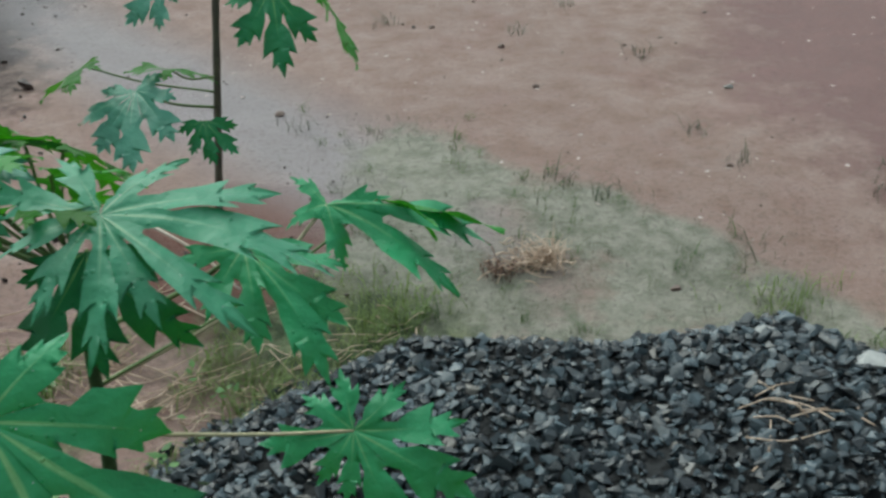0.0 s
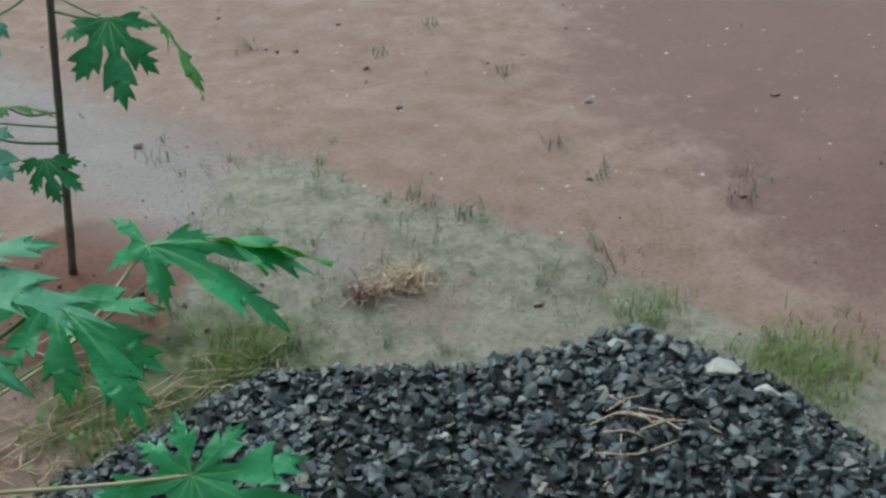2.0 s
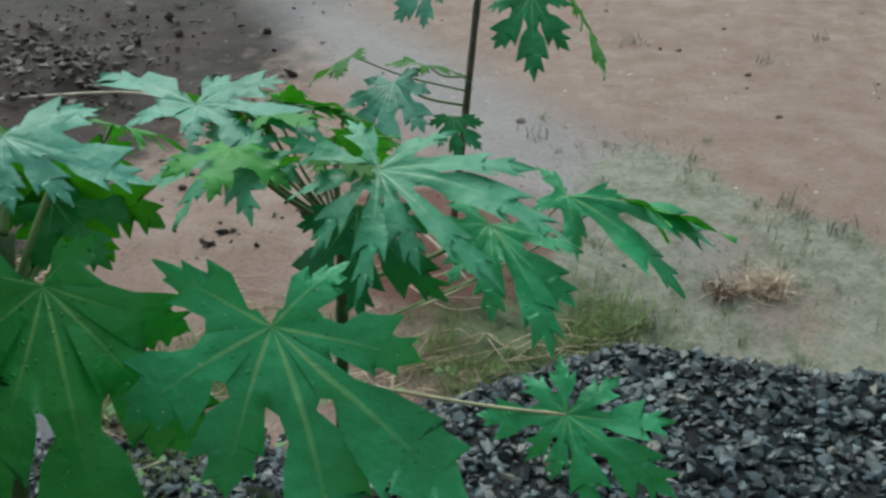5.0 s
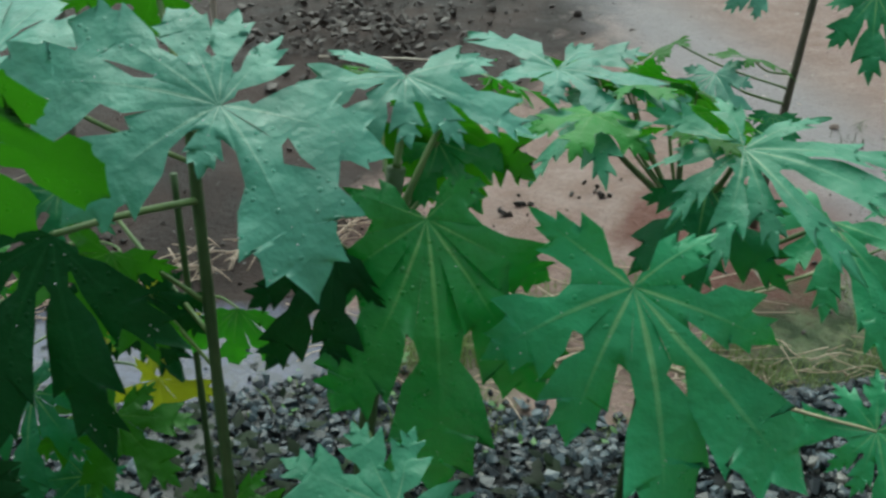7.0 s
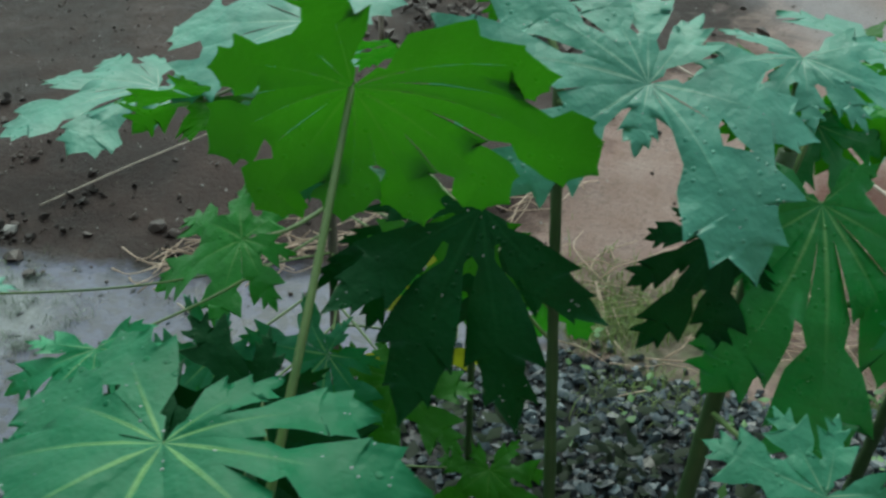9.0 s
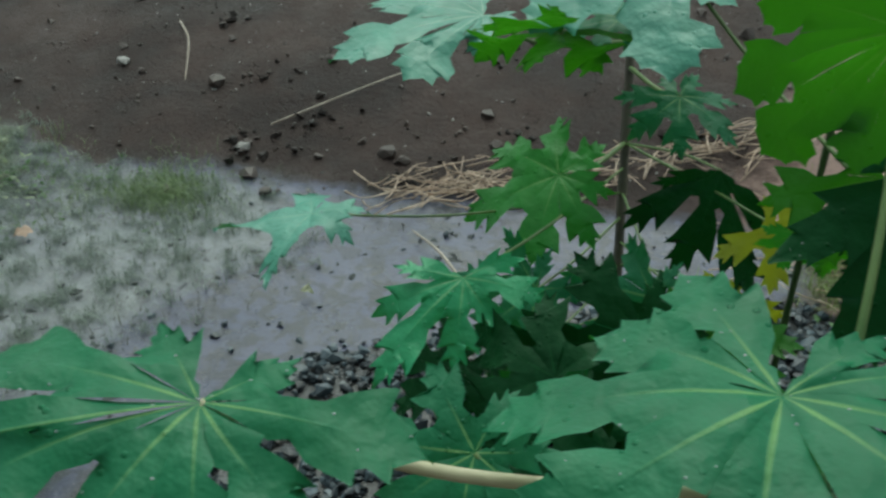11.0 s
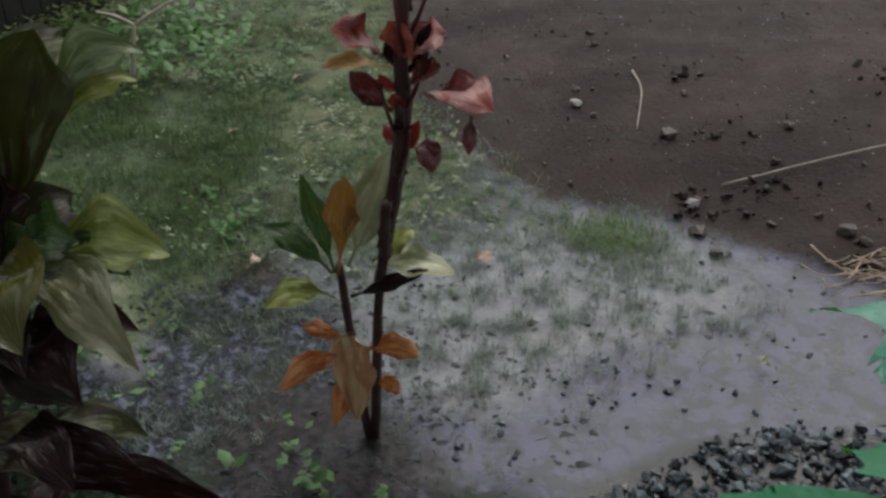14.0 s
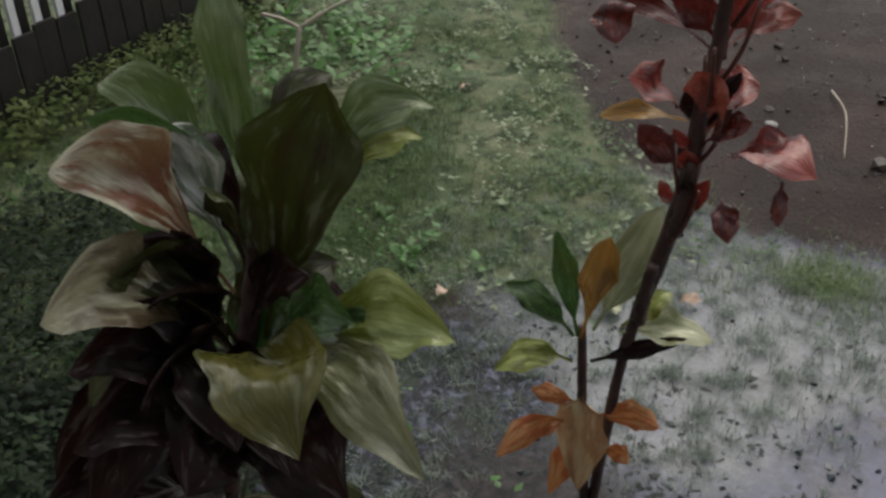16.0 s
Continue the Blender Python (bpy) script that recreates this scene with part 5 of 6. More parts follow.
def pile_spots(count, rng):
    out = []
    while len(out) < count:
        x, y = rng.uniform(-2.3, 1.6), rng.uniform(0.3, 2.5)
        d = float(pile_back(x)) - y
        if d < -0.03 or (d < 0.05 and rng.random() < 0.5) or y < 0.3:
            continue
        if x < -0.9 and rng.random() < 0.25:
            continue
        size = rng.choice((0.008, 0.01, 0.013, 0.015, 0.018, 0.022, 0.026)) * rng.uniform(0.85, 1.15)
        out.append((x, y, float(ground_height(x, y)) + size * rng.uniform(0.15, 0.6), size))
    return out


spots = pile_spots(23000, random.Random(4))
pile = empty("gravel_pile", (0.4, 1.7, float(ground_height(0.4, 1.7))), "heap of wet dark blue-grey crushed stone", "gravel")
near = [s for s in spots if -0.1 < s[0] < 0.9 and 1.62 < s[1] < 1.95][:300]
chosen = set(near)
stone_meshes = []
for sv, sf in SHAPES[:12]:
    me = bpy.data.meshes.new("stone")
    me.from_pydata(sv.tolist(), [], sf)
    me.materials.append(GRAVEL)
    stone_meshes.append(me)
rng = random.Random(8)
for x, y, z, size in near:
    ob = new("stone", rng.choice(stone_meshes))
    ob.parent = pile
    ob.location = Vector((x, y, z)) - pile.location
    ob.rotation_euler = (rng.uniform(-0.7, 0.7), rng.uniform(-0.7, 0.7), rng.uniform(0, 6.28))
    ob.scale = (size, size, size)
scatter("stone_rest", [s for s in spots if s not in chosen], GRAVEL_LOOSE, pile)

rng = random.Random(12)
strays = []
for _ in range(650):
    x, y = rng.uniform(-3.3, -1.5), rng.uniform(-0.1, 2.0)
    if y > float(bank_edge(x)) + 0.1 or (y < float(pile_back(x)) - 0.1 and x > -2.4) or rng.random() > float(weight_wet(x, y)) * (0.04 + 0.3 * (x > -2.75) + 0.5 * (y < float(pile_back(x)) + 0.25)) * (1.6 if wobble(x, y, 7, 4) > 0.2 else 0.25):
        continue
    s = rng.uniform(0.006, 0.017)
    strays.append((x, y, float(ground_height(x, y)) + 0.2 * s, s))
scatter("stray_gravel", strays, GRAVEL_LOOSE, None, "dark stray gravel chips lying in shallow water", "gravel")
nrng = np.random.default_rng(9)
lx, ly = nrng.uniform(-4.2, -1.7, 30000), nrng.uniform(-0.9, 1.7, 30000)
lw = (0.3 * weight_murk(lx, ly) + 0.035 * weight_tussock(lx, ly) * step(0.4, -0.3, wobble(lx, ly, 30, 5)) + 0.1 * weight_wet(lx, ly) * step(0.0, 0.6, wobble(lx, ly, 6, 7)) + 0.2 * weight_wet(lx, ly) * step(-2.15, -2.7, lx + 0.25 * ly) * step(0.6, 0.3, ly)) * step(-1.2, 0.5, wobble(lx, ly, 9, 2.0)) * (1 - weight_pool(lx, ly))
ok = (nrng.uniform(0, 1, 30000) < lw) & ((ly > pile_back(lx) + 0.05) | (lx < -2.4))
lumps = [(x, y, float(z) - 0.1 * s, s) for x, y, z, s in zip(lx[ok], ly[ok], ground_height(lx[ok], ly[ok]), nrng.uniform(0.008, 0.026, int(ok.sum())) * nrng.uniform(0.6, 1.4, int(ok.sum())))]
scatter("silt_lumps", lumps, SILT, None, "dark lumps of silt and moss showing through shallow water", "mud", flat=0.35)
crumbs = []
for _ in range(7000):
    x, y = rng.uniform(-5.8, 2.5), rng.uniform(0.9, 6)
    if y < float(bank_edge(x)) or rng.random() > 0.05 + 0.8 * float(weight_dark(x, y)) + 0.6 * float(weight_red(x, y)):
        continue
    s = rng.choice((0.004, 0.005, 0.006, 0.008, 0.012)) * rng.uniform(0.8, 1.2)
    crumbs.append((x, y, float(ground_height(x, y)) + 0.3 * s, s))
bits = []
for _ in range(900):
    x, y = rng.uniform(-5.8, -1.6), rng.uniform(0.9, 5)
    if y > float(bank_edge(x)) - 0.05:
        s = rng.uniform(0.003, 0.008)
        bits.append((x, y, float(ground_height(x, y)) + 0.3 * s, s))
scatter("pale_grit", bits, PALE_STONE, None, "pale grit scattered over dark soil", "grit")
flecks = []
for _ in range(420):
    x, y = rng.uniform(-1.2, 3.2), rng.uniform(2.9, 6.2)
    if y < 3.3 - 0.72 * x:
        continue
    s = rng.choice((0.004, 0.005, 0.006, 0.008, 0.014))
    flecks.append((x, y, float(ground_height(x, y)) + 0.1 * s, s))
scatter("mud_flecks", flecks, MUD_PALE, None, "pale flecks of washed grit and leaf scraps on pink mud", "grit", flat=0.4)
scatter("soil_crumbs", crumbs, CLOD, None, "small dark crumbs of wet soil", "soil")


def lump(name, x, y, size, material, label, category, seed, flat=0.6):
    sv, sf = hull_shape(random.Random(seed), flat, 18)
    z = float(ground_height(x, y))
    ob = mesh_object(name, sv * size + (x, y, z + 0.25 * size), sf, material, smooth=False)
    return tagged(ob, label, category, category + "s on the ground")


heap = []
for _ in range(420):
    x, y = rng.gauss(-2.75, 0.35), rng.gauss(3.85, 0.4)
    s = rng.choice((0.012, 0.016, 0.022, 0.03, 0.04))
    heap.append((x, y, float(ground_height(x, y)) + 0.4 * s + 0.05 * math.exp(-((x + 2.75) ** 2 + (y - 3.85) ** 2) / 0.15), s))
scatter("soil_heap", heap, CLOD, None, "broken dark clods of dug soil", "soil")
debris = []
for cx, cy, n in ((-3.2, 1.42, 26), (-3.08, 1.66, 16), (-2.62, 1.62, 18), (-2.5, 1.95, 14), (-3.45, 1.75, 8), (-3.9, 1.95, 8), (-2.9, 2.3, 16), (-3.4, 2.5, 14), (-4.5, 1.9, 6), (-2.1, 2.3, 12), (-2.4, 2.8, 14), (-1.62, 3.08, 16), (-1.42, 2.7, 16), (-1.25, 2.95, 10)):
    for _ in range(n):
        x, y = rng.gauss(cx, 0.07), rng.gauss(cy, 0.06)
        s = rng.choice((0.007, 0.011, 0.016, 0.026))
        debris.append((x, y, float(ground_height(x, y)) + 0.3 * s, s))
scatter("soil_debris", debris, CLOD_DARK, None, "dark crumbled clods in small groups on the bank", "soil")
CLODS = ((-4.1, 1.57, 0), (-3.88, 1.49, 0), (-3.57, 1.59, 2), (-3.21, 1.09, 1), (-3.08, 1.31, 3), (-2.95, 1.27, 1), (-2.97, 1.51, 0), (-2.78, 1.64, 2), (-2.72, 1.64, 1), (-2.66, 1.99, 1), (-2.53, 1.87, 1),
         (-4.25, 1.2, 0), (-4.57, 1.55, 0), (-4.38, 1.84, 0), (-3.77, 1.83, 0), (-3.33, 1.93, 1), (-3.23, 1.44, 0), (-2.91, 1.65, 0))
for i, (x, y, k) in enumerate(CLODS):
    lump("soil_clod", x, y, (0.022, 0.03, 0.045, 0.04)[k], CLOD, "dark wet clod of soil", "clod", 100 + i)
for i, (x, y) in enumerate(((0.12, 5.2), (-0.08, 4.83), (0.23, 4.56), (0.82, 4.4), (0.34, 4.08), (-0.65, 3.84), (0.94, 3.32), (0.65, 2.69), (1.86, 4.02), (-0.47, 5.4), (1.43, 3.17))):
    lump("soil_clod", x, y, 0.014 + 0.005 * (i % 3), MUD_CLOD, "dark wet clod of soil", "clod", 130 + i)
for i, (x, y, s) in enumerate(((-4.0, 1.5, 0.035), (-3.22, 1.41, 0.034), (0.71, 2.05, 0.034), (0.28, 1.82, 0.022), (0.93, 1.97, 0.05), (1.01, 1.9, 0.045), (1.1, 4.05, 0.025))):
    lump("pale_stone", x, y, s, WHITE_STONE if 1.7 < y < 2.2 else PALE_STONE, "pale grey stone lying apart", "stone", 150 + i, 0.5)


def stick(name, points, r, material, label, category="stick"):
    pts = [(x, y, float(ground_height(x, y)) + h) for x, y, h in points]
    v, f = tube(spline(pts, 6), (r, 0.6 * r), 7, 0.1, random.Random(3))
    return tagged(mesh_object(name, v, f, material), label, category)


stick("dry_stick", [(-3.23, 1.54, 0.01), (-3.1, 1.84, 0.015), (-3.0, 2.15, 0.02)], 0.0035, TWIG, "thin pale dry stick on dark soil")
stick("dry_stick", [(-4.04, 1.8, 0.01), (-3.86, 1.7, 0.03), (-3.67, 1.53, 0.01)], 0.004, TWIG, "short bent pale twig on dark soil")
stick("dry_stick", [(-2.18, 1.29, 0.01), (-2.3, 1.33, 0.03), (-2.42, 1.36, 0.03)], 0.005, TWIG, "thin pale twig beside the straw")
stick("dry_stick", [(-1.0, 3.0, 0.02), (-0.75, 2.75, 0.05), (-0.6, 2.6, 0.03)], 0.006, TWIG, "thin pale stick on red earth")
stick("dry_stick", [(-2.75, 3.5, 0.02), (-2.2, 3.7, 0.04), (-1.75, 3.5, 0.02)], 0.008, TWIG, "long curved pale stick on dark clods")
v, f = tube(spline([(-5.24, 0.13, 0.06), (-5.22, 0.15, 0.2), (-5.219, 0.175, 0.309)], 5), (0.012, 0.01), 7, 0.1)
br = tagged(mesh_object("dead_branch", v, f, TWIG), "forked bare pale branch stuck in the grass", "branch")
for e in ((-5.25, 0.04, 0.38), (-5.14, 0.42, 0.42)):
    v, f = tube(spline([(-5.219, 0.175, 0.305), ((-5.219 + e[0]) / 2, (0.175 + e[1]) / 2, (0.305 + e[2]) / 2 + 0.01), e], 5), (0.009, 0.005), 7, 0.1)
    mesh_object("twig", v, f, TWIG, br)
v, f = tube(spline([(-3.05, 3.2, 0.12), (-3.0, 3.15, 0.5), (-2.95, 3.1, 0.62)], 5), (0.012, 0.01), 7, 0.1)
br = tagged(mesh_object("dead_branch", v, f, TWIG), "forked bare pale branch standing in dark soil", "branch")
for e in ((-3.25, 3.2, 0.75), (-2.5, 3.35, 0.68)):
    v, f = tube(spline([(-2.95, 3.1, 0.615), ((-2.95 + e[0]) / 2, (3.1 + e[1]) / 2, (0.615 + e[2]) / 2 - 0.01), e], 5), (0.009, 0.005), 7, 0.1)
    mesh_object("twig", v, f, TWIG, br)


def straw_heap(name, line, spread, count, seed, length, label):
    rng = random.Random(seed)
    verts, faces = [], []
    way = spline(line, 12)
    for _ in range(count):
        c = rng.choice(way) + Vector((rng.gauss(0, spread), rng.gauss(0, spread), 0))
        d = (way[-1] - way[0]).normalized()
        a = math.atan2(d.y, d.x) + rng.gauss(0, 0.6)
        n = length * rng.choice((0.5, 0.7, 0.9, 1.1, 1.3, 1.7))
        q = []
        for s in (-0.5, 0, 0.5):
            x, y = c.x + math.cos(a) * n * s - math.sin(a) * rng.gauss(0, 0.1) * n, c.y + math.sin(a) * n * s + math.cos(a) * rng.gauss(0, 0.1) * n
            q.append((x, y, float(ground_height(x, y)) + rng.uniform(0.004, 0.035)))
        v, f = tube(spline(q, 3), (0.0026, 0.0016), 4)
        faces += [tuple(i + len(verts) for i in k) for k in f]
        verts += v
    return tagged(mesh_object(name, verts, faces, STRAW), label, "straw", kind="stuff")


straw_heap("straw_heap", [(-2.62, 1.5, 0), (-2.4, 1.72, 0), (-2.05, 2.15, 0), (-1.8, 2.5, 0)], 0.05, 190, 31, 0.13, "flattened heap of wet tan straw at the foot of the bank")
straw_heap("straw_heap", [(0.16, 2.8, 0), (0.3, 2.8, 0)], 0.04, 60, 32, 0.06, "small tuft of brown straw in thin grass")
straw_heap("straw_heap", [(0.15, 2.2, 0), (0.3, 2.2, 0)], 0.03, 25, 33, 0.1, "few wisps of straw on the gravel")
straw_heap("straw_heap", [(0.62, 1.75, 0), (0.8, 1.72, 0)], 0.06, 12, 34, 0.1, "few wisps of straw on the gravel")
straw_heap("straw_heap", [(-1.6, 1.9, 0), (-1.1, 2.2, 0), (-0.8, 2.3, 0)], 0.16, 120, 35, 0.16, "scattered wet straw behind the plants")

straw_heap("straw_heap", [(-0.75, 2.05, 0), (-0.45, 2.3, 0), (-0.15, 2.5, 0)], 0.07, 70, 36, 0.07, "bits of dry straw among the grass tufts")


# ---- grass and weeds ----
def blades(name, spots, material, label, tall, seed, category="grass"):
    """Grass blades in one mesh. spots: (x, y, scale)."""
    rng = np.random.default_rng(seed)
    s = np.array(spots)
    n = len(s)
    base = np.stack([s[:, 0], s[:, 1], ground_height(s[:, 0], s[:, 1]) - 0.004], 1)
    a = rng.uniform(0, 2 * np.pi, n)
    h = tall * s[:, 2] * rng.uniform(0.5, 1.3, n)
    lean = rng.uniform(0.3, 1.6, n) * h
    w = np.clip(0.03 * h, 0.0008, 0.002) * rng.uniform(0.7, 1.4, n)
    side = np.stack([-np.sin(a), np.cos(a), 0 * a], 1) * w[:, None]
    out = np.stack([np.cos(a), np.sin(a), 0 * a], 1)
    up = np.array([0, 0, 1.0])
    mid = base + out * (0.3 * lean)[:, None] + up * (0.65 * h)[:, None]
    tip = base + out * lean[:, None] + up * (0.9 * h)[:, None]
    verts = np.stack([base - side, base + side, mid + 0.8 * side, mid - 0.8 * side, tip], 1).reshape(-1, 3)
    k = np.arange(n) * 5
    faces = [f for i in k.tolist() for f in ((i, i + 1, i + 2, i + 3), (i + 3, i + 2, i + 4))]
    return tagged(mesh_object(name, verts, faces, material), label, category, kind="stuff")


def sow(count, box, weight, seed, clump=0.0):
    rng = np.random.default_rng(seed)
    x, y = rng.uniform(box[0], box[1], count), rng.uniform(box[2], box[3], count)
    w = weight(x, y)
    if clump:
        w = w * step(-clump, 0.7, wobble(x, y, 6, seed))
    keep = rng.uniform(0, 1, count) < w
    x, y = x[keep], y[keep]
    return np.stack([x, y, rng.uniform(0.6, 1.2, len(x))], 1)


def lawn_weight(x, y):
    return weight_moss(x, y) * step(-2.6, -3.4, x) * (1 - 0.75 * weight_lush(x, y))


def lush_weight(x, y):
    return weight_moss(x, y) * step(-2.6, -3.4, x) * weight_lush(x, y)


def thin_weight(x, y):
    return (0.6 * weight_thin(x, y) * step(-0.9, -0.5, x) + 0.6 * step(-3.8, -3.2, x) * step(-2.4, -2.8, x) * (1 - step(-0.1, 0.3, y - bank_edge(x)))) * ((y > pile_back(x) - 0.02) | (x < -2.4))


def tuft_weight(x, y):
    spots = ((-0.3, 2.5, 0.16), (-0.12, 2.5, 0.1), (-0.55, 2.3, 0.15), (-0.75, 2.05, 0.12), (1.0, 2.52, 0.14), (1.25, 2.35, 0.16), (1.45, 2.1, 0.2), (1.5, 1.8, 0.18), (-1.3, 1.95, 0.25), (-1.0, 2.15, 0.22))
    return np.clip(sum(np.exp(-((x - a) ** 2 + (y - b) ** 2) / r ** 2) for a, b, r in spots), 0, 1)


blades("grass", sow(95000, (-6.6, -2.6, -1.6, 1.6), lawn_weight, 1, 0.35), GRASS, "short dense wet lawn grass", 0.035, 1)
blades("grass", sow(75000, (-5.7, -3.2, -1.2, 0.9), lush_weight, 4, 0.9), GRASS_LUSH, "lush deep green wet grass on the damp side of the lawn", 0.045, 4)
blades("grass", sow(140000, (-3.9, 2.3, -0.4, 4.2), thin_weight, 2, 0.5), GRASS_GREY, "thin flattened greyish wet grass", 0.028, 2)
sprigs = np.concatenate([np.stack([x + 0.035 * np.random.default_rng(40 + i).normal(size=22), y + 0.035 * np.random.default_rng(60 + i).normal(size=22), np.full(22, 1.0)], 1)
                         for i, (x, y) in enumerate(((0.89, 3.62), (1.41, 3.15), (0.97, 3.35), (0.82, 4.42), (0.3, 4.75), (1.9, 3.0), (-0.3, 4.9), (1.5, 3.3), (2.1, 2.75), (0.55, 5.1), (-0.55, 3.7), (0.5, 3.15), (0.9, 2.85), (0.35, 3.25)))])
tuft_rng = np.random.default_rng(71)
tx, ty = tuft_rng.uniform(-4.2, -2.5, 5200), tuft_rng.uniform(-0.7, 1.3, 5200)
keep = tuft_rng.uniform(0, 1, 5200) < (0.75 * weight_tussock(tx, ty) + 0.35 * weight_murk(tx, ty) * step(-2.85, -3.05, tx)) * step(-0.5, 0.5, wobble(tx, ty, 30, 5)) * (1 - weight_pool(tx, ty))
tx, ty = np.repeat(tx[keep], 22), np.repeat(ty[keep], 22)
clumps = np.stack([tx + 0.013 * tuft_rng.normal(size=len(tx)), ty + 0.013 * tuft_rng.normal(size=len(tx)), tuft_rng.uniform(0.6, 1.2, len(tx))], 1)
blades("grass", clumps, GRASS_TUFT, "grey-green hummocks of wet grass standing in shallow water", 0.027, 7)
blades("grass", sow(30000, (-3.8, -2.8, 0.8, 1.4), lambda x, y: np.exp(-((x + 3.24) / 0.15) ** 2 - ((y - 1.08) / 0.12) ** 2) + 0.5 * np.exp(-((x + 3.45) / 0.14) ** 2 - ((y - 1.02) / 0.1) ** 2), 6, 0.6), GRASS, "soft green grass tuft at the foot of the bank", 0.036, 6)
dry_rng = np.random.default_rng(83)
blades("grass", np.stack([0.28 + 0.03 * dry_rng.normal(size=120), 2.8 + 0.022 * dry_rng.normal(size=120), dry_rng.uniform(0.6, 1.2, 120)], 1), STRAW, "upright tuft of dry tan grass", 0.075, 8)
blades("grass", np.stack([0.14 + 0.03 * dry_rng.normal(size=120), 2.76 + 0.022 * dry_rng.normal(size=120), dry_rng.uniform(0.6, 1.2, 120)], 1), DRY_RED, "low tuft of dead reddish-brown grass", 0.055, 9)
gx0, gy0 = dry_rng.uniform(-0.7, 1.6, 220), dry_rng.uniform(2.3, 4.2, 220)
on = dry_rng.uniform(0, 1, 220) < weight_thin(gx0, gy0)
gx0, gy0 = np.repeat(gx0[on], 16), np.repeat(gy0[on], 16)
blades("grass", np.stack([gx0 + 0.014 * dry_rng.normal(size=len(gx0)), gy0 + 0.014 * dry_rng.normal(size=len(gx0)), dry_rng.uniform(0.5, 1.3, len(gx0))], 1), GRASS_LUSH, "small dark green tufts dotted over thin grass", 0.036, 10)
blades("grass", sprigs, GRASS_GREY, "scattered drowned grass sprigs on mud", 0.055, 5)
blades("grass", sow(170000, (-3.6, 1.8, 0.8, 2.8), tuft_weight, 3, 0.4), GRASS_TALL, "taller green grass tufts at the gravel's edge", 0.052, 3)


def weed_patch(name, spots, tall, size, label, seed, material=WEED):
    """Low broad leaves in one mesh."""
    rng = random.Random(seed)
    verts, faces = [], []
    for x, y, k in spots:
        z = float(ground_height(x, y))
        for _ in range(3):
            a, t, s = rng.uniform(0, 6.28), rng.uniform(0.1, 0.8), size * k * rng.uniform(0.6, 1.3)
            c = Vector((x + rng.gauss(0, 0.012), y + rng.gauss(0, 0.012), z + tall * rng.uniform(0.2, 1.0)))
            d, w = Vector((math.cos(a) * math.cos(t), math.sin(a) * math.cos(t), math.sin(t) * rng.choice((1, -0.4)))), Vector((-math.sin(a), math.cos(a), 0))
            n = d.cross(w)
            i = len(verts)
            verts += [c, c + d * 0.45 * s + w * 0.3 * s - n * 0.06 * s, c + d * s, c + d * 0.45 * s - w * 0.3 * s - n * 0.06 * s, c + d * 0.5 * s + n * 0.04 * s]
            faces += [(i, i + 1, i + 4), (i + 1, i + 2, i + 4), (i + 2, i + 3, i + 4), (i + 3, i, i + 4)]
    return tagged(mesh_object(name, verts, faces, material), label, "weeds", kind="stuff")


weed_patch("ground_weeds", sow(13000, (-6.6, -3.0, -1.4, 1.3), lawn_weight, 11, 0.3), 0.03, 0.022, "low broad-leaved weeds growing through the lawn", 11, WEED_LAWN)
weed_patch("ground_weeds", sow(900, (-6.3, -5.0, -0.9, 1.0), lambda x, y: 0.9 * np.exp(-((x + 5.6) / 0.5) ** 2 - ((y - 0.35) / 0.4) ** 2), 12), 0.12, 0.06, "bright green weed clump near the fence", 12)
weed_patch("ground_weeds", sow(260, (-4.5, -3.7, -0.2, 0.4), lambda x, y: np.exp(-((x + 3.97) / 0.15) ** 2 - ((y - 0.06) / 0.09) ** 2), 13), 0.06, 0.04, "bright fern-like weeds at the lawn's edge", 13)
# these two dark patches fill in the shade under the papayas and by the ti
weed_patch("ground_weeds", sow(1500, (-1.8, -0.2, 0.5, 1.6), lambda x, y: 0.7 * np.exp(-((x + 0.95) / 0.55) ** 2 - ((y - 1.0) / 0.3) ** 2), 17), 0.22, 0.05, "seedlings coloured dark for the shade under the papaya leaves", 17, WEED_SHADED)
weed_patch("shade_weeds", sow(8000, (-5.0, -2.3, -1.9, -0.55), lambda x, y: 0.8 * step(-0.5, -0.75, y) * step(-5.0, -4.4, x) * step(-1.75, -1.3, y + 0.25 * wobble(x, y, 2.2, 8)) * (1 - step(-2.7, -2.35, x + 0.2 * wobble(x, y, 3, 1))), 16), 0.13, 0.034, "low leaves coloured near black for the shade beside the ti plant", 16, WEED_SHADED)
weed_patch("ground_weeds", sow(500, (-3.4, -2.3, -0.6, 0.2), lambda x, y: np.exp(-((x + 2.68) / 0.13) ** 2 - ((y + 0.19) / 0.07) ** 2) + 0.12 * np.exp(-((x + 3.1) / 0.2) ** 2 - ((y + 0.38) / 0.12) ** 2), 14), 0.07, 0.04, "small green weeds round the ti plant's foot", 14)
weed_patch("ground_weeds", sow(400, (-1.6, 0.0, 0.6, 2.4), lambda x, y: 0.16 * (x < -0.5) * (y > 1.1) + 0 * x, 15), 0.07, 0.03, "small seedlings growing through the gravel", 15)
weed_patch("ground_weeds", sow(3200, (-6.2, -4.9, -1.2, 0.3), lambda x, y: 0.75 * np.exp(-((x + 5.5) / 0.45) ** 2 - ((y + 0.35) / 0.4) ** 2), 18, 0.6), 0.11, 0.036, "grey-green brush growing at the fence's foot", 18, WEED_GREY)
foot_rng = np.random.default_rng(29)
fs, fo = foot_rng.uniform(-0.1, 2.4, 900), foot_rng.normal(0.16, 0.08, 900)
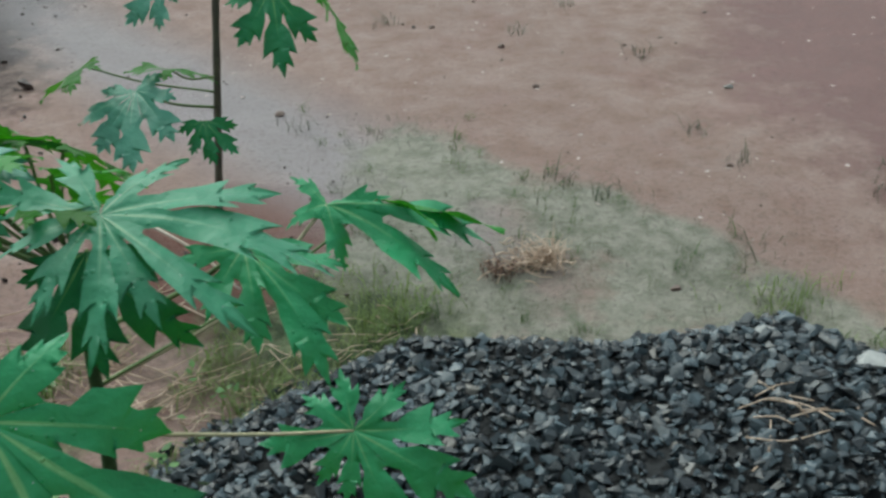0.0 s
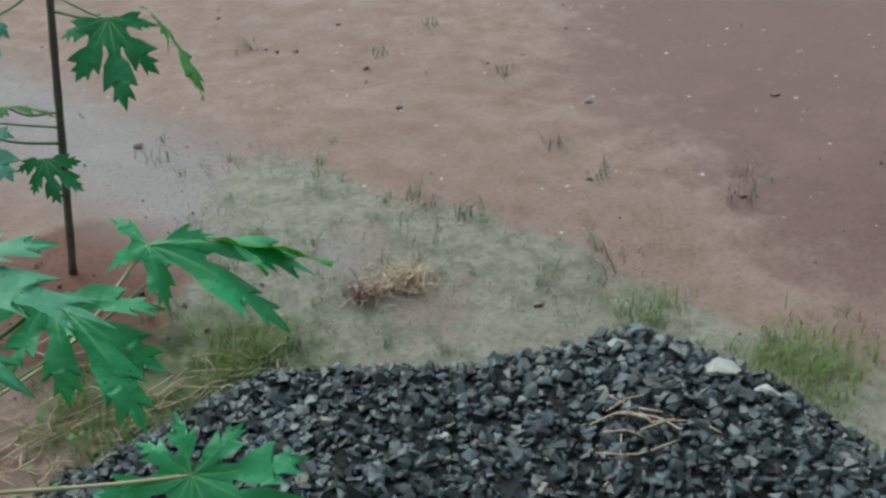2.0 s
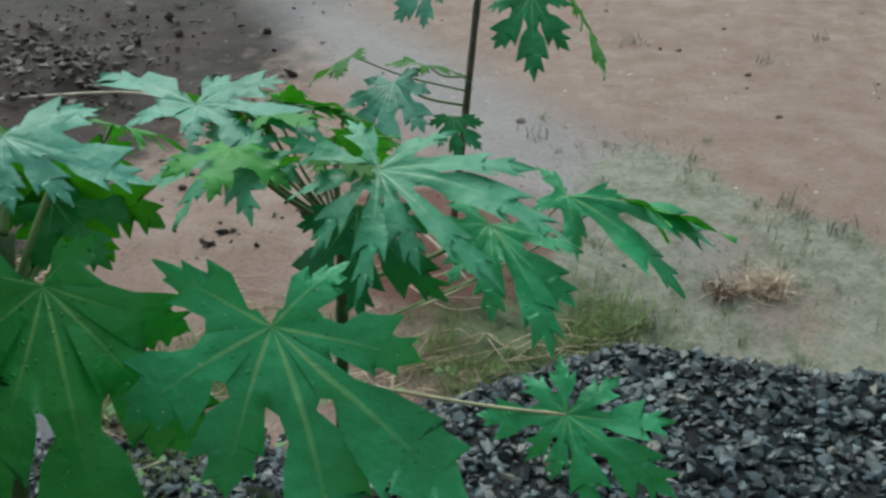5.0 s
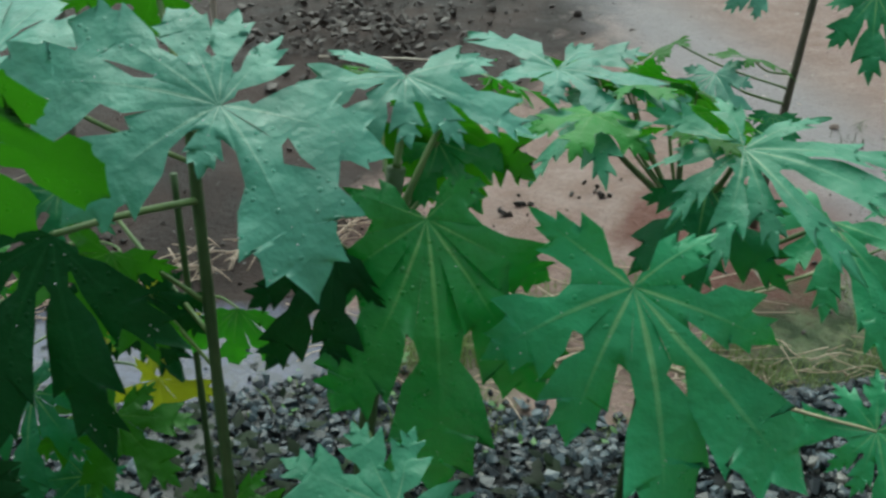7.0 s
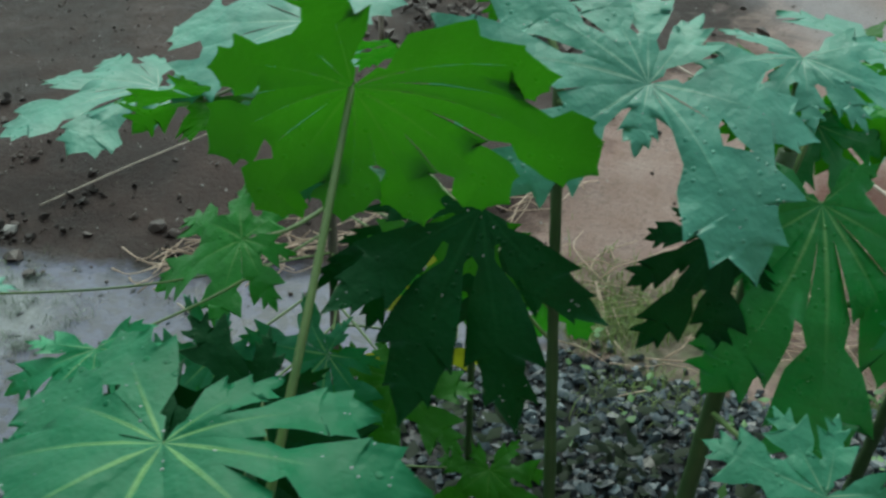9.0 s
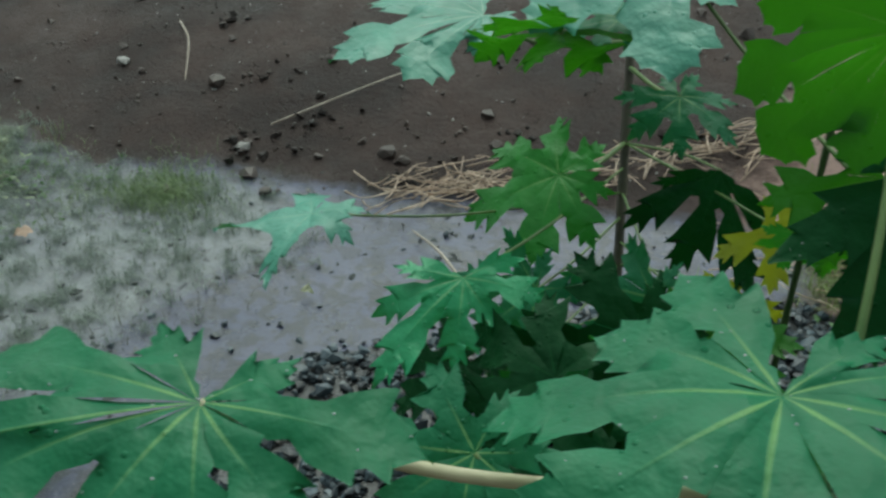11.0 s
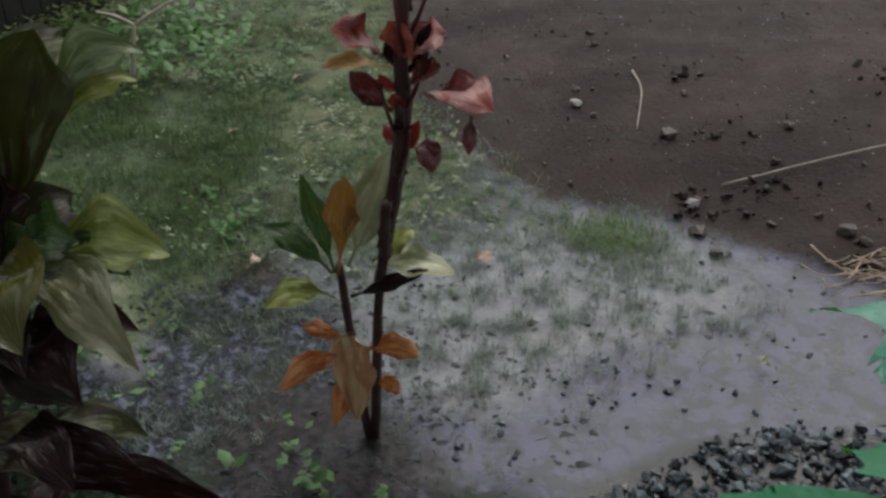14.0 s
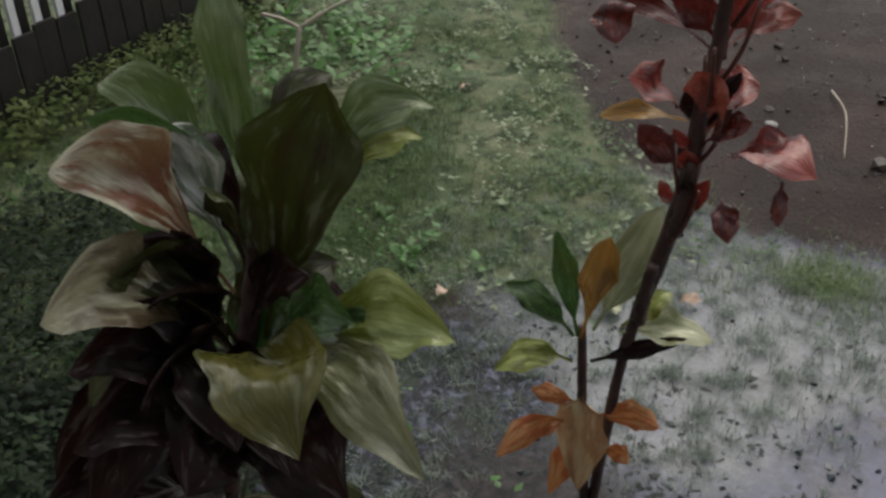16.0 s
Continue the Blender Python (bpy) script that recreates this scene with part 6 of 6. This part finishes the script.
weed_patch("ground_weeds", np.stack([-5.05 - 0.555 * fs + 0.83 * fo, -1.6 + 0.832 * fs + 0.555 * fo, foot_rng.uniform(0.6, 1.3, 900)], 1), 0.17, 0.036, "olive brush leaning on the fence's dark boards", 20, WEED_GREY)
weed_patch("ground_weeds", sow(5200, (-6.2, -3.4, -0.5, 1.3), lambda x, y: 0.5 * lawn_weight(x, y), 19, 0.2), 0.035, 0.028, "pale leaf flecks painted as wet glints among the lawn grass", 19, WEED_PALE)

# fallen leaves
for i, (x, y, s, label) in enumerate(((-3.66, 0.07, 0.05, "faded pink fallen leaf on wet ground"), (-3.3, 0.62, 0.06, "pale pink curled fallen leaf on wet ground"), (-3.4, 0.45, 0.08, "pale cream fallen leaf on wet ground"),
                                      (-4.6, 0.3, 0.05, "pale fallen leaf on the lawn"), (-4.9, 0.7, 0.05, "pale fallen leaf on the lawn"), (-2.45, 1.0, 0.035, "small white fallen petal in water"))):
    z = float(ground_height(x, y)) + 0.012
    rng = random.Random(i)
    a = rng.uniform(0, 6.28)
    b, e = (x, y, z), (x + s * math.cos(a), y + s * math.sin(a), z + 0.012)
    ob = ti_leaf(None, b, e, 0.55 * s, TI_PALE if i in (2, 5) else LITTER, 0.012, (0, 0, 1), 0.3, 0.4, 0.05, name="fallen_leaf")
    tagged(ob, label, "leaf")

# ---- fence at the lawn's far edge ----
F0, F1 = Vector((-5.05, -1.6, 0)), Vector((-6.35, 0.35, 0))
fence = empty("fence", (F0.x, F0.y, float(ground_height(F0.x, F0.y))), "dark board fence with white slats above the lawn", "fence")
run = (F1 - F0)
along, out = run.normalized(), Vector((run.y, -run.x, 0)).normalized()


def board(name, s, width, z0, z1, thick, proud, material):
    c = F0 + along * s + out * proud
    g = float(ground_height(c.x, c.y))
    verts = []
    for z in (z0, z1):
        for u, w in ((-0.5, -0.5), (0.5, -0.5), (0.5, 0.5), (-0.5, 0.5)):
            q = c + along * (u * width) + out * (w * thick)
            verts.append((q.x, q.y, g + z))
    faces = [(0, 3, 2, 1), (4, 5, 6, 7), (0, 1, 5, 4), (1, 2, 6, 5), (2, 3, 7, 6), (3, 0, 4, 7)]
    return mesh_object(name, verts, faces, material, fence, smooth=False)


n = int(run.length / 0.11)
rng = random.Random(2)
for i in range(n):
    s = 0.06 + 0.11 * i
    board("board", s, 0.1, -0.02, 0.36 + rng.uniform(-0.03, 0.03), 0.018, rng.uniform(-0.006, 0.006), FENCE_DARK)
    board("slat", s, 0.032, 0.25, 1.1 + rng.uniform(-0.02, 0.02), 0.018, -0.03, FENCE_WHITE)
    board("backing_board", s + 0.055, 0.07, 0.3, 1.1, 0.018, -0.07, FENCE_DARK)
board("rail", run.length / 2, run.length, 0.9, 0.98, 0.03, -0.1, FENCE_DARK)
